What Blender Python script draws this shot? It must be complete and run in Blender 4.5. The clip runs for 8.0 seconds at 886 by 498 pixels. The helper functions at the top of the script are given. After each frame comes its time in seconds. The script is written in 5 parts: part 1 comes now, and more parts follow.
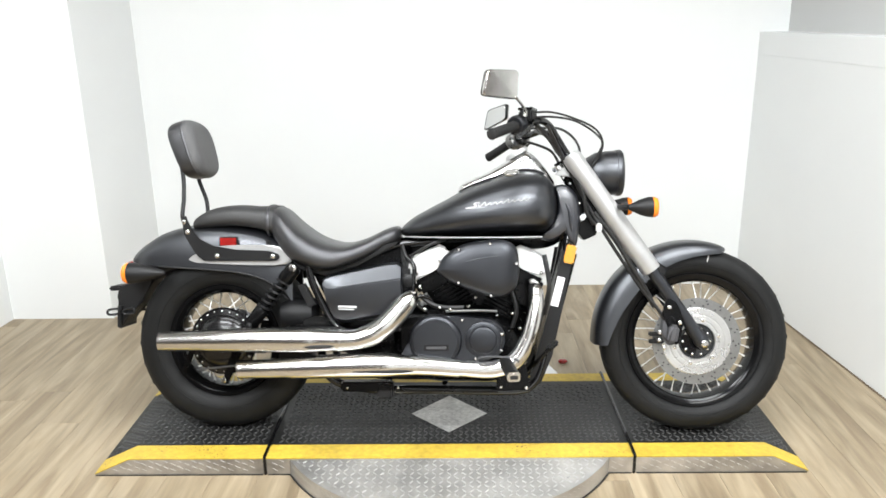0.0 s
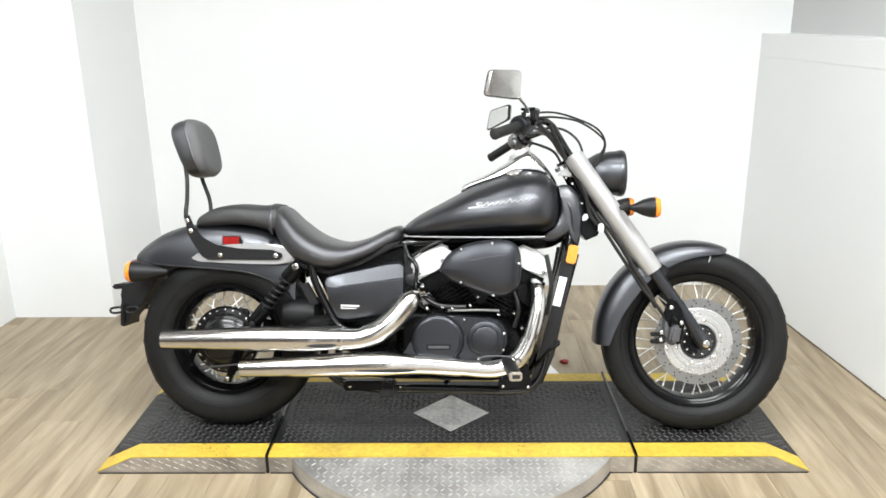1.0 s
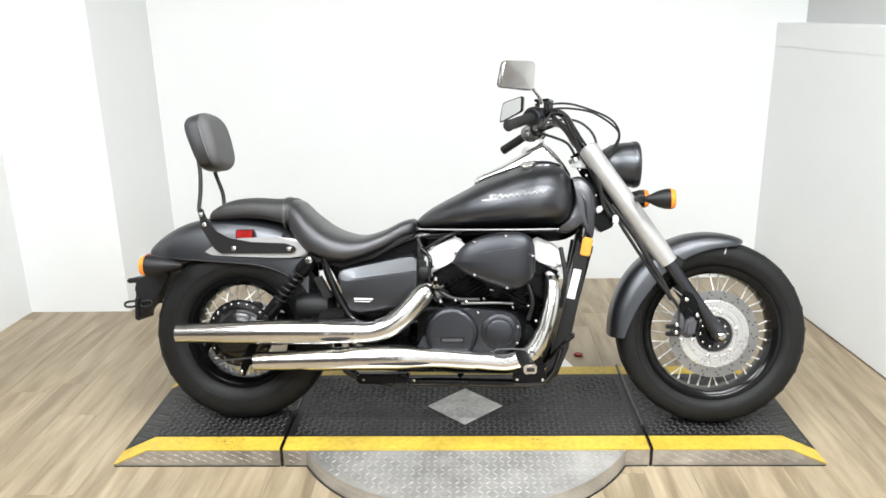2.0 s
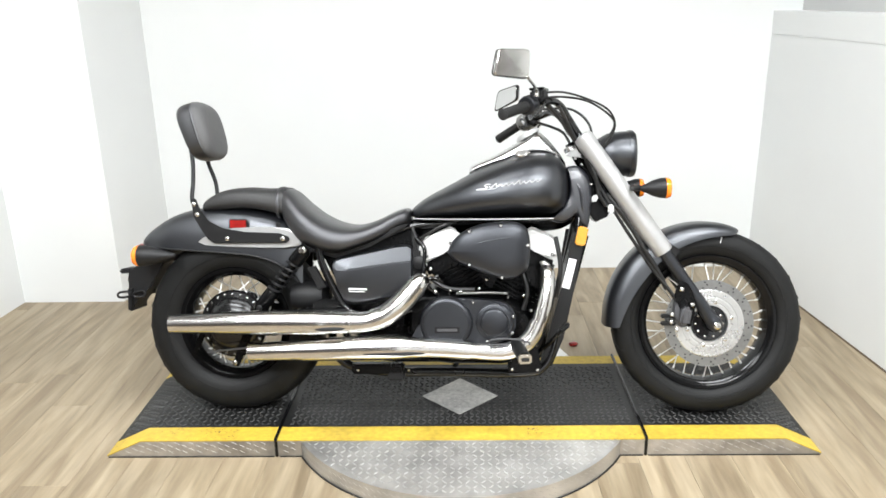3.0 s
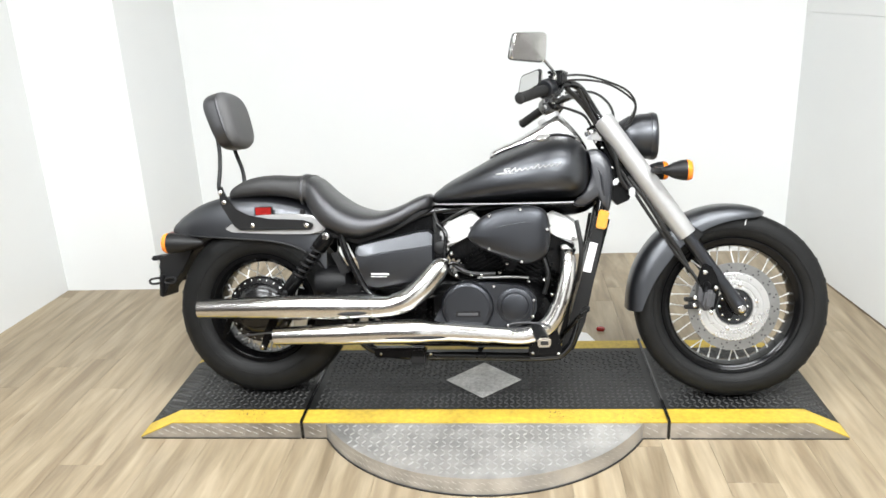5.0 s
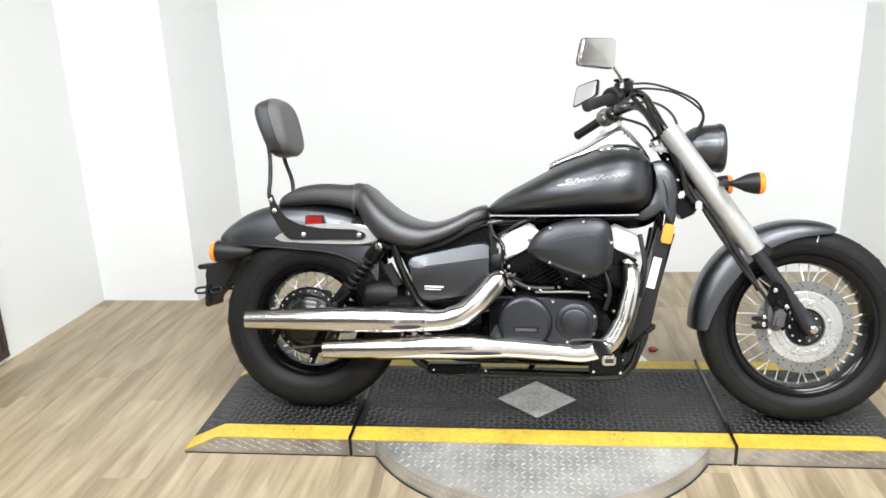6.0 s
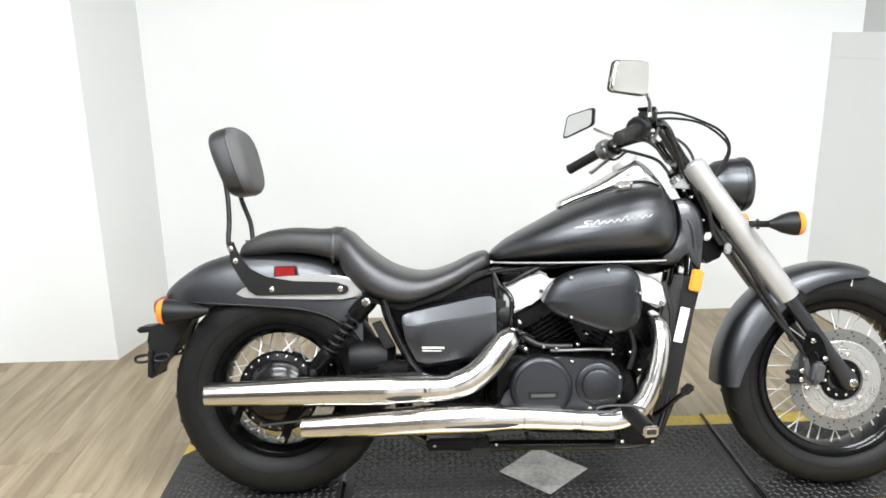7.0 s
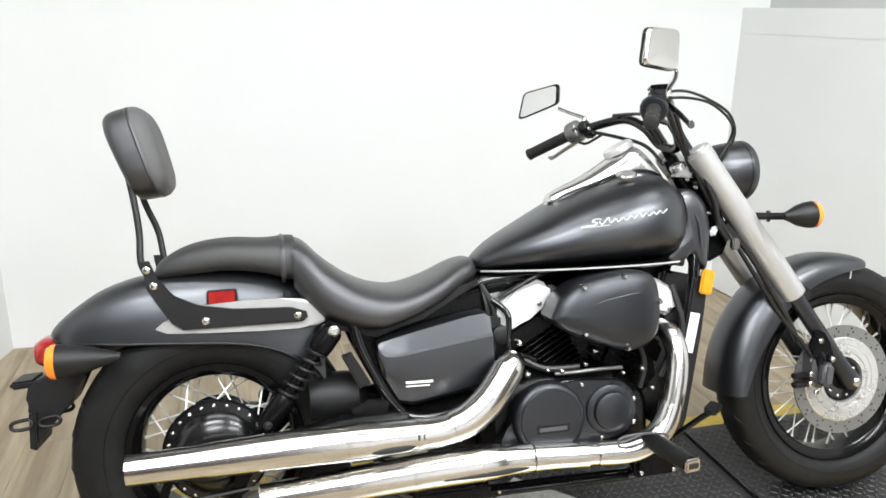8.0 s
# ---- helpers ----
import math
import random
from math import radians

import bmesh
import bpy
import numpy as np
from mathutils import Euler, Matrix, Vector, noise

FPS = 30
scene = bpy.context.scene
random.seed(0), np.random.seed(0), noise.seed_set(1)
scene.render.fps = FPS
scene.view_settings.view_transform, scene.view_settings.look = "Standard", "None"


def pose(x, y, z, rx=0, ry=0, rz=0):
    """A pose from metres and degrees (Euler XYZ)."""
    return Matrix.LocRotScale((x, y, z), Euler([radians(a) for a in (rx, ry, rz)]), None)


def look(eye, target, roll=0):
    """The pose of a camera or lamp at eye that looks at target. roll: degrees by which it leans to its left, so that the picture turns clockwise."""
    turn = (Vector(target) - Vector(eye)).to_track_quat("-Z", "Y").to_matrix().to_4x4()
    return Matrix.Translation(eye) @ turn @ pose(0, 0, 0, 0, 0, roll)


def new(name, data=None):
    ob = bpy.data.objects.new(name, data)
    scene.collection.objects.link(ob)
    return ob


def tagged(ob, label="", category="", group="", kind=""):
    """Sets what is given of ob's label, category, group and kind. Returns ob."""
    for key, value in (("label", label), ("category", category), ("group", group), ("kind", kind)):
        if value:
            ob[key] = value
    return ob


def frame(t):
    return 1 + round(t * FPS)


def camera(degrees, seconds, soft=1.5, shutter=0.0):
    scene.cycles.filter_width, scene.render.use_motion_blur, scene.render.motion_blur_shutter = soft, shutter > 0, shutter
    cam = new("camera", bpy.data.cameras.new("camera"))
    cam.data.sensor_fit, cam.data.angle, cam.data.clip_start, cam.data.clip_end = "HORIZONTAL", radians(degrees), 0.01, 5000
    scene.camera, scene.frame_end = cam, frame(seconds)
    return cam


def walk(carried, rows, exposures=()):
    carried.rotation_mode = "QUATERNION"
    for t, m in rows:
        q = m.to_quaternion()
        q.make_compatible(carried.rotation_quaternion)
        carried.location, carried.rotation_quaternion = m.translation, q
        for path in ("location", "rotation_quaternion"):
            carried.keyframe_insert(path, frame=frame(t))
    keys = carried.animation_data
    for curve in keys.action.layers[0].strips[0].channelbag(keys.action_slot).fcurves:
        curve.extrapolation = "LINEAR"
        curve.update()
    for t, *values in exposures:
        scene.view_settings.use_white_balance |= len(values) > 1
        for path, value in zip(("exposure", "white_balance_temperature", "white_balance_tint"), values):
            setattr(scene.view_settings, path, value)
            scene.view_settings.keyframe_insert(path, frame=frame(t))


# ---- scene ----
cam = camera(59.6, 8.0, 1.6)
PATH = [
    (0, (0.025, -2.52, 1.458), (-0.005, -0.607, 0.876), -0.8),
    (0.5, (0.022, -2.521, 1.457), (-0.005, -0.609, 0.874), -0.9),
    (1, (0.018, -2.528, 1.456), (-0.013, -0.614, 0.876), -0.6),
    (1.5, (0.012, -2.527, 1.45), (-0.053, -0.614, 0.869), -1.1),
    (3, (0.016, -2.508, 1.446), (-0.035, -0.608, 0.826), -1.1),
    (3.5, (0.024, -2.52, 1.445), (-0.042, -0.62, 0.825), -1.5),
    (4, (0.016, -2.513, 1.444), (-0.024, -0.617, 0.809), -1.1),
    (4.2, (0.02, -2.51, 1.447), (-0.016, -0.615, 0.808), -1.2),
    (5.3, (0.115, -2.531, 1.424), (-0.124, -0.653, 0.779), -1.6),
    (5.5, (0.119, -2.515, 1.411), (-0.138, -0.631, 0.79), 0.0),
    (5.7, (0.098, -2.501, 1.397), (-0.165, -0.633, 0.731), -0.6),
    (5.8, (0.067, -2.490, 1.396), (-0.186, -0.619, 0.734), 0.2),
    (6, (-0.043, -2.464, 1.389), (-0.251, -0.565, 0.797), -2.1),
    (6.2, (-0.130, -2.444, 1.391), (-0.187, -0.524, 0.835), -2.4),
    (6.3, (-0.164, -2.430, 1.368), (-0.141, -0.500, 0.846), -0.6),
    (6.5, (-0.22, -2.369, 1.355), (-0.167, -0.438, 0.839), -0.2),
    (6.7, (-0.280, -2.262, 1.345), (-0.167, -0.339, 0.809), 0.2),
    (6.8, (-0.301, -2.201, 1.338), (-0.165, -0.272, 0.827), -0.8),
    (7, (-0.367, -2.108, 1.361), (-0.305, -0.181, 0.83), -0.9),
    (7.2, (-0.432, -2.019, 1.349), (-0.317, -0.103, 0.789), 0.6),
    (7.3, (-0.459, -1.970, 1.352), (-0.284, -0.056, 0.801), 0.9),
    (7.5, (-0.536, -1.863, 1.348), (-0.193, 0.029, 0.798), 0.9),
    (7.7, (-0.624, -1.771, 1.342), (-0.150, 0.097, 0.813), -0.4),
    (7.8, (-0.655, -1.728, 1.332), (-0.148, 0.122, 0.774), -0.1),
    (8, (-0.707, -1.636, 1.327), (-0.197, 0.205, 0.734), 0.8),
]
walk(cam, [(t, look(eye, target, roll)) for t, eye, target, roll in PATH], [(0, 0.0), (6.0, 0.02), (7.0, 0.0), (8.0, -0.04)])

# ---- world and light ----
world = bpy.data.worlds.new("world")
world.use_nodes = True
world.node_tree.nodes["Background"].inputs[0].default_value = (0.9, 0.95, 1.0, 1)
world.node_tree.nodes["Background"].inputs[1].default_value = 0.05
scene.world = world
scene.view_settings.exposure = 0.0

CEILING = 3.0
# Added overhead lamps, all out of view: x, y and share of the power.
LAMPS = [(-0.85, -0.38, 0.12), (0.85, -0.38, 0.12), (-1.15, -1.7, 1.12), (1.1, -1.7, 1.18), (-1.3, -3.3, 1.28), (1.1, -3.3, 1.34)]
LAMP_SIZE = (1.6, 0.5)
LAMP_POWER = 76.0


# ---- materials ----
def material(name, base, rough=0.5, metal=0.0, scale=40.0, vary=0.12, bump=0.0, bump_scale=200.0, coat=0.0, spec=0.5,
             rough_vary=0.1, per_object=0.0, stretch=(1, 1, 1), tint=(1, 1, 1)):
    m = bpy.data.materials.new(name)
    m.use_nodes = True
    nt = m.node_tree
    b = nt.nodes["Principled BSDF"]
    b.inputs["Metallic"].default_value = metal
    b.inputs["Specular IOR Level"].default_value = spec
    b.inputs["Specular Tint"].default_value = (*tint, 1)
    b.inputs["Coat Weight"].default_value = coat
    b.inputs["Coat Roughness"].default_value = max(0.05, rough * 0.75)
    tc = nt.nodes.new("ShaderNodeTexCoord")
    mp = nt.nodes.new("ShaderNodeMapping")
    mp.inputs["Scale"].default_value = stretch
    nt.links.new(tc.outputs["Object"], mp.inputs[0])
    fine = nt.nodes.new("ShaderNodeTexNoise")
    fine.inputs["Scale"].default_value = scale
    fine.inputs["Detail"].default_value = 6
    broad = nt.nodes.new("ShaderNodeTexNoise")
    broad.inputs["Scale"].default_value = scale * 0.12
    broad.inputs["Detail"].default_value = 3
    nt.links.new(mp.outputs[0], fine.inputs["Vector"])
    nt.links.new(mp.outputs[0], broad.inputs["Vector"])
    add = nt.nodes.new("ShaderNodeMath")
    add.operation = "ADD"
    nt.links.new(fine.outputs[0], add.inputs[0])
    nt.links.new(broad.outputs[0], add.inputs[1])
    val = nt.nodes.new("ShaderNodeMapRange")
    val.inputs["From Min"].default_value, val.inputs["From Max"].default_value = 0.6, 1.4
    val.inputs["To Min"].default_value, val.inputs["To Max"].default_value = 1 - vary, 1 + vary
    nt.links.new(add.outputs[0], val.inputs["Value"])
    last = val.outputs[0]
    if per_object:
        info = nt.nodes.new("ShaderNodeObjectInfo")
        r = nt.nodes.new("ShaderNodeMapRange")
        r.inputs["To Min"].default_value, r.inputs["To Max"].default_value = 1 - per_object, 1 + per_object
        nt.links.new(info.outputs["Random"], r.inputs["Value"])
        mul = nt.nodes.new("ShaderNodeMath")
        mul.operation = "MULTIPLY"
        nt.links.new(last, mul.inputs[0])
        nt.links.new(r.outputs[0], mul.inputs[1])
        last = mul.outputs[0]
    col = nt.nodes.new("ShaderNodeVectorMath")
    col.operation = "SCALE"
    col.inputs[0].default_value = base
    nt.links.new(last, col.inputs["Scale"])
    nt.links.new(col.outputs[0], b.inputs["Base Color"])
    rr = nt.nodes.new("ShaderNodeMapRange")
    rr.inputs["From Min"].default_value, rr.inputs["From Max"].default_value = 0.6, 1.4
    rr.inputs["To Min"].default_value = max(0.02, rough * (1 - rough_vary))
    rr.inputs["To Max"].default_value = min(1.0, rough * (1 + rough_vary))
    nt.links.new(add.outputs[0], rr.inputs["Value"])
    nt.links.new(rr.outputs[0], b.inputs["Roughness"])
    if bump:
        bn = nt.nodes.new("ShaderNodeTexNoise")
        bn.inputs["Scale"].default_value = bump_scale
        bn.inputs["Detail"].default_value = 4
        nt.links.new(mp.outputs[0], bn.inputs["Vector"])
        bp = nt.nodes.new("ShaderNodeBump")
        bp.inputs["Strength"].default_value = bump
        bp.inputs["Distance"].default_value = 0.002
        nt.links.new(bn.outputs[0], bp.inputs["Height"])
        nt.links.new(bp.outputs[0], b.inputs["Normal"])
    return m


SATIN = material("satin_black_paint", (0.0045, 0.0047, 0.0057), 0.36, 0.0, 30, 0.10, 0.03, 900, coat=0.30, spec=0.9, tint=(0.89, 0.93, 1.0))
DARK = material("dark_grey_casting", (0.0062, 0.0066, 0.0082), 0.38, 0.0, 60, 0.12, 0.10, 700, coat=0.08, spec=0.65, tint=(0.88, 0.92, 1.0))
NECK = material("satin_graphite_paint", (0.020, 0.0215, 0.027), 0.33, 0.2, 30, 0.10, 0.03, 900, coat=0.4, spec=1.0)
GLOSS = material("gloss_black_paint", (0.0045, 0.0045, 0.005), 0.09, 0.0, 30, 0.1, coat=0.2)
RIM = material("black_rim_enamel", (0.0035, 0.0035, 0.0037), 0.16, 0.0, 30, 0.1, spec=0.22)
GRIP = material("grey_grip_rubber", (0.017, 0.017, 0.017), 0.6, 0.0, 60, 0.25, 0.3, 500, spec=0.3)
BLACK = material("black_plastic", (0.0058, 0.0058, 0.0063), 0.48, 0.0, 60, 0.15, 0.15, 600, spec=0.35)
ENGINE = material("black_engine_paint", (0.0028, 0.0028, 0.0030), 0.26, 0.0, 80, 0.2, 0.15, 500, spec=0.16)
CHROME = material("chrome", (0.60, 0.588, 0.568), 0.21, 1.0, 12, 0.05, 0.06, 35)
SATIN_CHROME = material("satin_chrome", (0.78, 0.78, 0.775), 0.26, 1.0, 30, 0.05)
STEEL = material("zinc_steel", (0.74, 0.73, 0.71), 0.22, 1.0, 60, 0.1)
SILVER = material("silver_paint", (0.46, 0.46, 0.455), 0.40, 0.55, 40, 0.06, 0.05, 800)
HEAD = material("satin_aluminium_head", (0.78, 0.78, 0.77), 0.34, 0.5, 40, 0.06, 0.04, 500)
LUG = material("polished_tread_lug", (0.62, 0.615, 0.60), 0.33, 0.75, 30, 0.15)
DISC = material("brushed_stainless_disc", (0.24, 0.24, 0.235), 0.38, 0.75, 90, 0.12, 0.06, 900)
CALIPER = material("grey_caliper_paint", (0.075, 0.075, 0.08), 0.4, 0.2, 60, 0.15, 0.1, 500)
SPOKE = material("bright_spoke_steel", (0.82, 0.82, 0.80), 0.34, 0.45, 60, 0.08)
RUBBER = material("tyre_rubber", (0.0066, 0.0068, 0.0068), 0.55, 0.0, 24, 0.45, 0.25, 400, spec=0.25)
HOSE = material("black_rubber_hose", (0.007, 0.007, 0.007), 0.45, 0.0, 60, 0.15)
VINYL = material("black_seat_vinyl", (0.0066, 0.0064, 0.0066), 0.38, 0.0, 60, 0.12, 0.35, 1400, coat=0.25, spec=1.0, tint=(0.94, 0.95, 1.0))
PILLION = material("matt_pillion_vinyl", (0.012, 0.0118, 0.012), 0.56, 0.0, 60, 0.12, 0.4, 1200, spec=0.8)
PAD_VINYL = material("grained_grey_vinyl", (0.085, 0.085, 0.086), 0.55, 0.0, 60, 0.12, 0.5, 900, spec=0.5)
AMBER = material("amber_lens", (0.95, 0.24, 0.015), 0.18, 0.0, 80, 0.08, coat=0.6)
YELLOW_AMBER = material("yellow_amber_reflector", (0.60, 0.28, 0.02), 0.2, 0.0, 160, 0.15, coat=0.6)
RED = material("red_lens", (0.27, 0.014, 0.012), 0.18, 0.0, 300, 0.35, coat=0.5)
MIRROR = material("mirror_glass", (0.86, 0.86, 0.86), 0.02, 1.0, 5, 0.01, rough_vary=0.0)
LABEL = material("white_label", (0.75, 0.75, 0.74), 0.4, 0.0, 60, 0.05)
PRINT = material("grey_print", (0.36, 0.36, 0.36), 0.5, 0.0, 60, 0.05)
BADGE = material("silver_badge", (0.60, 0.60, 0.60), 0.34, 0.45, 60, 0.05)
YELLOW = material("worn_yellow_paint", (0.50, 0.35, 0.042), 0.5, 0.0, 60, 0.30, 0.15, 300)
def speckled(m, amount):
    """Breaks a paint with small dark chips."""
    nt = m.node_tree
    b = nt.nodes["Principled BSDF"]
    was = b.inputs["Base Color"].links[0].from_socket
    tc = [n for n in nt.nodes if n.type == "TEX_COORD"][0]
    chips, patch = nt.nodes.new("ShaderNodeTexNoise"), nt.nodes.new("ShaderNodeTexNoise")
    chips.inputs["Scale"].default_value, chips.inputs["Detail"].default_value = 120, 3
    patch.inputs["Scale"].default_value, patch.inputs["Detail"].default_value = 5, 2
    total = nt.nodes.new("ShaderNodeMath")
    total.operation = "ADD"
    for k, n in enumerate((chips, patch)):
        nt.links.new(tc.outputs["Object"], n.inputs["Vector"])
        nt.links.new(n.outputs[0], total.inputs[k])
    edge = nt.nodes.new("ShaderNodeMapRange")
    edge.inputs["From Min"].default_value, edge.inputs["From Max"].default_value = amount, amount + 0.05
    nt.links.new(total.outputs[0], edge.inputs["Value"])
    mix = nt.nodes.new("ShaderNodeMix")
    mix.data_type = "RGBA"
    nt.links.new(edge.outputs[0], mix.inputs[0])
    nt.links.new(was, mix.inputs[6])
    mix.inputs[7].default_value = (0.09, 0.065, 0.03, 1)
    nt.links.new(mix.outputs[2], b.inputs["Base Color"])


speckled(YELLOW, 1.28)
MAT = material("black_tread_coating", (0.0080, 0.0080, 0.0078), 0.50, 0.0, 22, 0.35, 0.2, 300, spec=0.5)
TREAD = material("aluminium_tread_plate", (0.37, 0.345, 0.31), 0.40, 0.65, 16, 0.50, 0.15, 200)
PLATE = material("bright_turntable_plate", (0.48, 0.468, 0.445), 0.37, 0.72, 12, 0.42, 0.15, 200)
SKIRT_LUG = material("dull_skirt_lug", (0.55, 0.54, 0.52), 0.5, 0.5, 30, 0.15)
WALL = material("white_wall_paint", (0.73, 0.745, 0.74), 0.6, 0.0, 3, 0.02, 0.05, 150)
# Ceiling out of view, darkened so that upward faces reflect less.
CEIL = material("darkened_ceiling", (0.20, 0.18, 0.16), 0.8, 0.0, 3, 0.03, 0.05, 100)
# Two tones for unseen closing walls, set by what the bike should reflect.
DIM = material("dark_reflection_wall", (0.045, 0.038, 0.034), 0.6, 0.0, 6, 0.12)
REAR = material("white_reflection_wall", (0.70, 0.71, 0.72), 0.6, 0.0, 6, 0.03)
PICTURE = material("dark_stained_wood", (0.07, 0.045, 0.04), 0.45, 0.0, 14, 0.4, 0.1, 80, stretch=(1, 1, 0.2))
# The upper wall's dimness is put into its colour.
UPPER = material("greyed_upper_wall", (0.50, 0.505, 0.495), 0.6, 0.0, 3, 0.03, 0.05, 150)
TRIM = material("pale_grey_trim", (0.64, 0.64, 0.63), 0.5, 0.0, 8, 0.03)
WORN = material("worn_tread_metal", (0.052, 0.0515, 0.050), 0.48, 0.15, 9, 0.5, 0.1, 300)
# Black for rubber, and for shade painted into gaps, slots and bores.
SHADE = material("black_rubber_and_shade", (0.012, 0.012, 0.012), 0.7, 0.0, 60, 0.2)


def plank_material():
    m = material("oak_vinyl_plank", (1.0, 1.0, 1.0), 0.42, 0.0, 7.0, 0.20, 0.08, 160, per_object=0.07, stretch=(9, 0.9, 1))
    nt = m.node_tree
    info = nt.nodes.new("ShaderNodeObjectInfo")
    shift = nt.nodes.new("ShaderNodeVectorMath")
    shift.operation = "SCALE"
    shift.inputs[0].default_value = (17, 31, 5)
    nt.links.new(info.outputs["Random"], shift.inputs["Scale"])
    mp = [n for n in nt.nodes if n.type == "MAPPING"][0]
    nt.links.new(shift.outputs[0], mp.inputs["Location"])
    streak = nt.nodes.new("ShaderNodeTexNoise")
    streak.inputs["Scale"].default_value = 2.2
    streak.inputs["Detail"].default_value = 5
    streak.inputs["Distortion"].default_value = 0.6
    nt.links.new(mp.outputs[0], streak.inputs["Vector"])
    ramp = nt.nodes.new("ShaderNodeValToRGB")
    e = ramp.color_ramp.elements
    e[0].position, e[0].color = 0.34, (0.196, 0.150, 0.094, 1)
    e[1].position, e[1].color = 0.66, (0.335, 0.272, 0.184, 1)
    mid = ramp.color_ramp.elements.new(0.5)
    mid.color = (0.268, 0.213, 0.138, 1)
    nt.links.new(streak.outputs[0], ramp.inputs[0])
    scale = [n for n in nt.nodes if n.type == "VECT_MATH" and n.outputs["Vector"].is_linked and n.inputs["Scale"].is_linked and n != shift][0]
    nt.links.new(ramp.outputs[0], scale.inputs[0])
    return m


OAK = plank_material()


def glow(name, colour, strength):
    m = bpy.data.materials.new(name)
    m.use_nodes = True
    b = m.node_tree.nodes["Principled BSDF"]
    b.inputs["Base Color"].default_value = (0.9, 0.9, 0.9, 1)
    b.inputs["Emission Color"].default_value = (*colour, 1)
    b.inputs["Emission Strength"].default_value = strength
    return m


# Glow of the added, unseen light panels.
DIFFUSER = glow("added_glow_diffuser", (0.97, 0.98, 1.0), 6.0)


# ---- mesh tools ----
def finish(name, bm, mat, angle=38):
    bmesh.ops.recalc_face_normals(bm, faces=bm.faces[:])
    me = bpy.data.meshes.new(name)
    bm.to_mesh(me)
    bm.free()
    me.materials.append(mat)
    for p in me.polygons:
        p.use_smooth = True
    me.set_sharp_from_angle(angle=radians(angle))
    return me


def part(name, bm, mat, parent, label="", angle=38):
    ob = new(name, finish(name, bm, mat, angle))
    ob.parent = parent
    if label:
        tagged(ob, label)
    return ob


def thing(name, bm, mat, label, category, kind="", group="", angle=38):
    return tagged(new(name, finish(name, bm, mat, angle)), label, category, group, kind)


def spline(points, n=6):
    """Points of a smooth line through the given ones."""
    p = [Vector(v) for v in points]
    if len(p) < 3:
        return p
    out = []
    for k in range(len(p) - 1):
        a, b, c, d = p[max(k - 1, 0)], p[k], p[k + 1], p[min(k + 2, len(p) - 1)]
        for s in range(n):
            t = s / n
            out.append(0.5 * ((2 * b) + (c - a) * t + (2 * a - 5 * b + 4 * c - d) * t * t + (3 * b - a - 3 * c + d) * t ** 3))
    return out + [p[-1]]


def loft(rings, caps=True, round_trip=False):
    """Quads between rings of equally many points."""
    bm = bmesh.new()
    vs = [[bm.verts.new(v) for v in ring] for ring in rings]
    n = len(rings[0])
    pairs = list(zip(vs, vs[1:])) + ([(vs[-1], vs[0])] if round_trip else [])
    for a, b in pairs:
        for k in range(n):
            bm.faces.new((a[k], a[(k + 1) % n], b[(k + 1) % n], b[k]))
    if caps and not round_trip:
        bm.faces.new(vs[0])
        bm.faces.new(vs[-1])
    return bm


def tube(points, r, seg=10, n=6, flat=1.0):
    """A round bar along a smooth line; r one radius or one for each given point."""
    radii = list(r) if isinstance(r, (list, tuple)) else [r] * len(points)
    line = spline([(*p, 0) if len(p) == 2 else p for p in points], n)
    rad = [v.x for v in spline([(q, 0, 0) for q in radii], n)]
    rings, side = [], None
    for k, p in enumerate(line):
        d = (line[min(k + 1, len(line) - 1)] - line[max(k - 1, 0)]).normalized()
        if side is None:
            side = d.cross(Vector((0, 1, 0)) if abs(d.y) < 0.9 else Vector((1, 0, 0))).normalized()
        side = (side - d * side.dot(d)).normalized()
        up = d.cross(side)
        rings.append([p + rad[k] * (math.cos(a) * side + flat * math.sin(a) * up) for a in (2 * math.pi * i / seg for i in range(seg))])
    return loft(rings)


def lathe(profile, seg=48, closed=False, axis="y"):
    """Turns (along, radius) pairs round an axis."""
    rings = []
    for k in range(seg):
        a = 2 * math.pi * k / seg
        c, s = math.cos(a), math.sin(a)
        rings.append([{"y": (r * c, h, r * s), "x": (h, r * c, r * s), "z": (r * c, r * s, h)}[axis] for h, r in profile])
    bm = bmesh.new()
    vs = [[bm.verts.new(v) for v in ring] for ring in rings]
    n = len(profile)
    for a, b in zip(vs, vs[1:] + vs[:1]):
        for k in range(n if closed else n - 1):
            bm.faces.new((a[k], a[(k + 1) % n], b[(k + 1) % n], b[k]))
    bmesh.ops.remove_doubles(bm, verts=bm.verts[:], dist=1e-6)
    return bm


def slab(outline, y0, y1, bevel=0.004, smooth=0, steps=2):
    """An x-z outline given thickness in y, with rounded rims."""
    pts = [Vector((x, 0, z)) for x, z in outline]
    if smooth:
        pts = [Vector(p) for p in spline(pts + [pts[0]], smooth)[:-1]]
    bm = bmesh.new()
    lo = [bm.verts.new((p.x, y0, p.z)) for p in pts]
    hi = [bm.verts.new((p.x, y1, p.z)) for p in pts]
    n = len(pts)
    bm.faces.new(lo)
    bm.faces.new(hi[::-1])
    for k in range(n):
        bm.faces.new((lo[k], lo[(k + 1) % n], hi[(k + 1) % n], hi[k]))
    if bevel:
        rims = [e for e in bm.edges if abs(e.verts[0].co.y - e.verts[1].co.y) < 1e-9]
        bmesh.ops.bevel(bm, geom=rims, offset=bevel, segments=steps, affect="EDGES", clamp_overlap=True)
    return bm


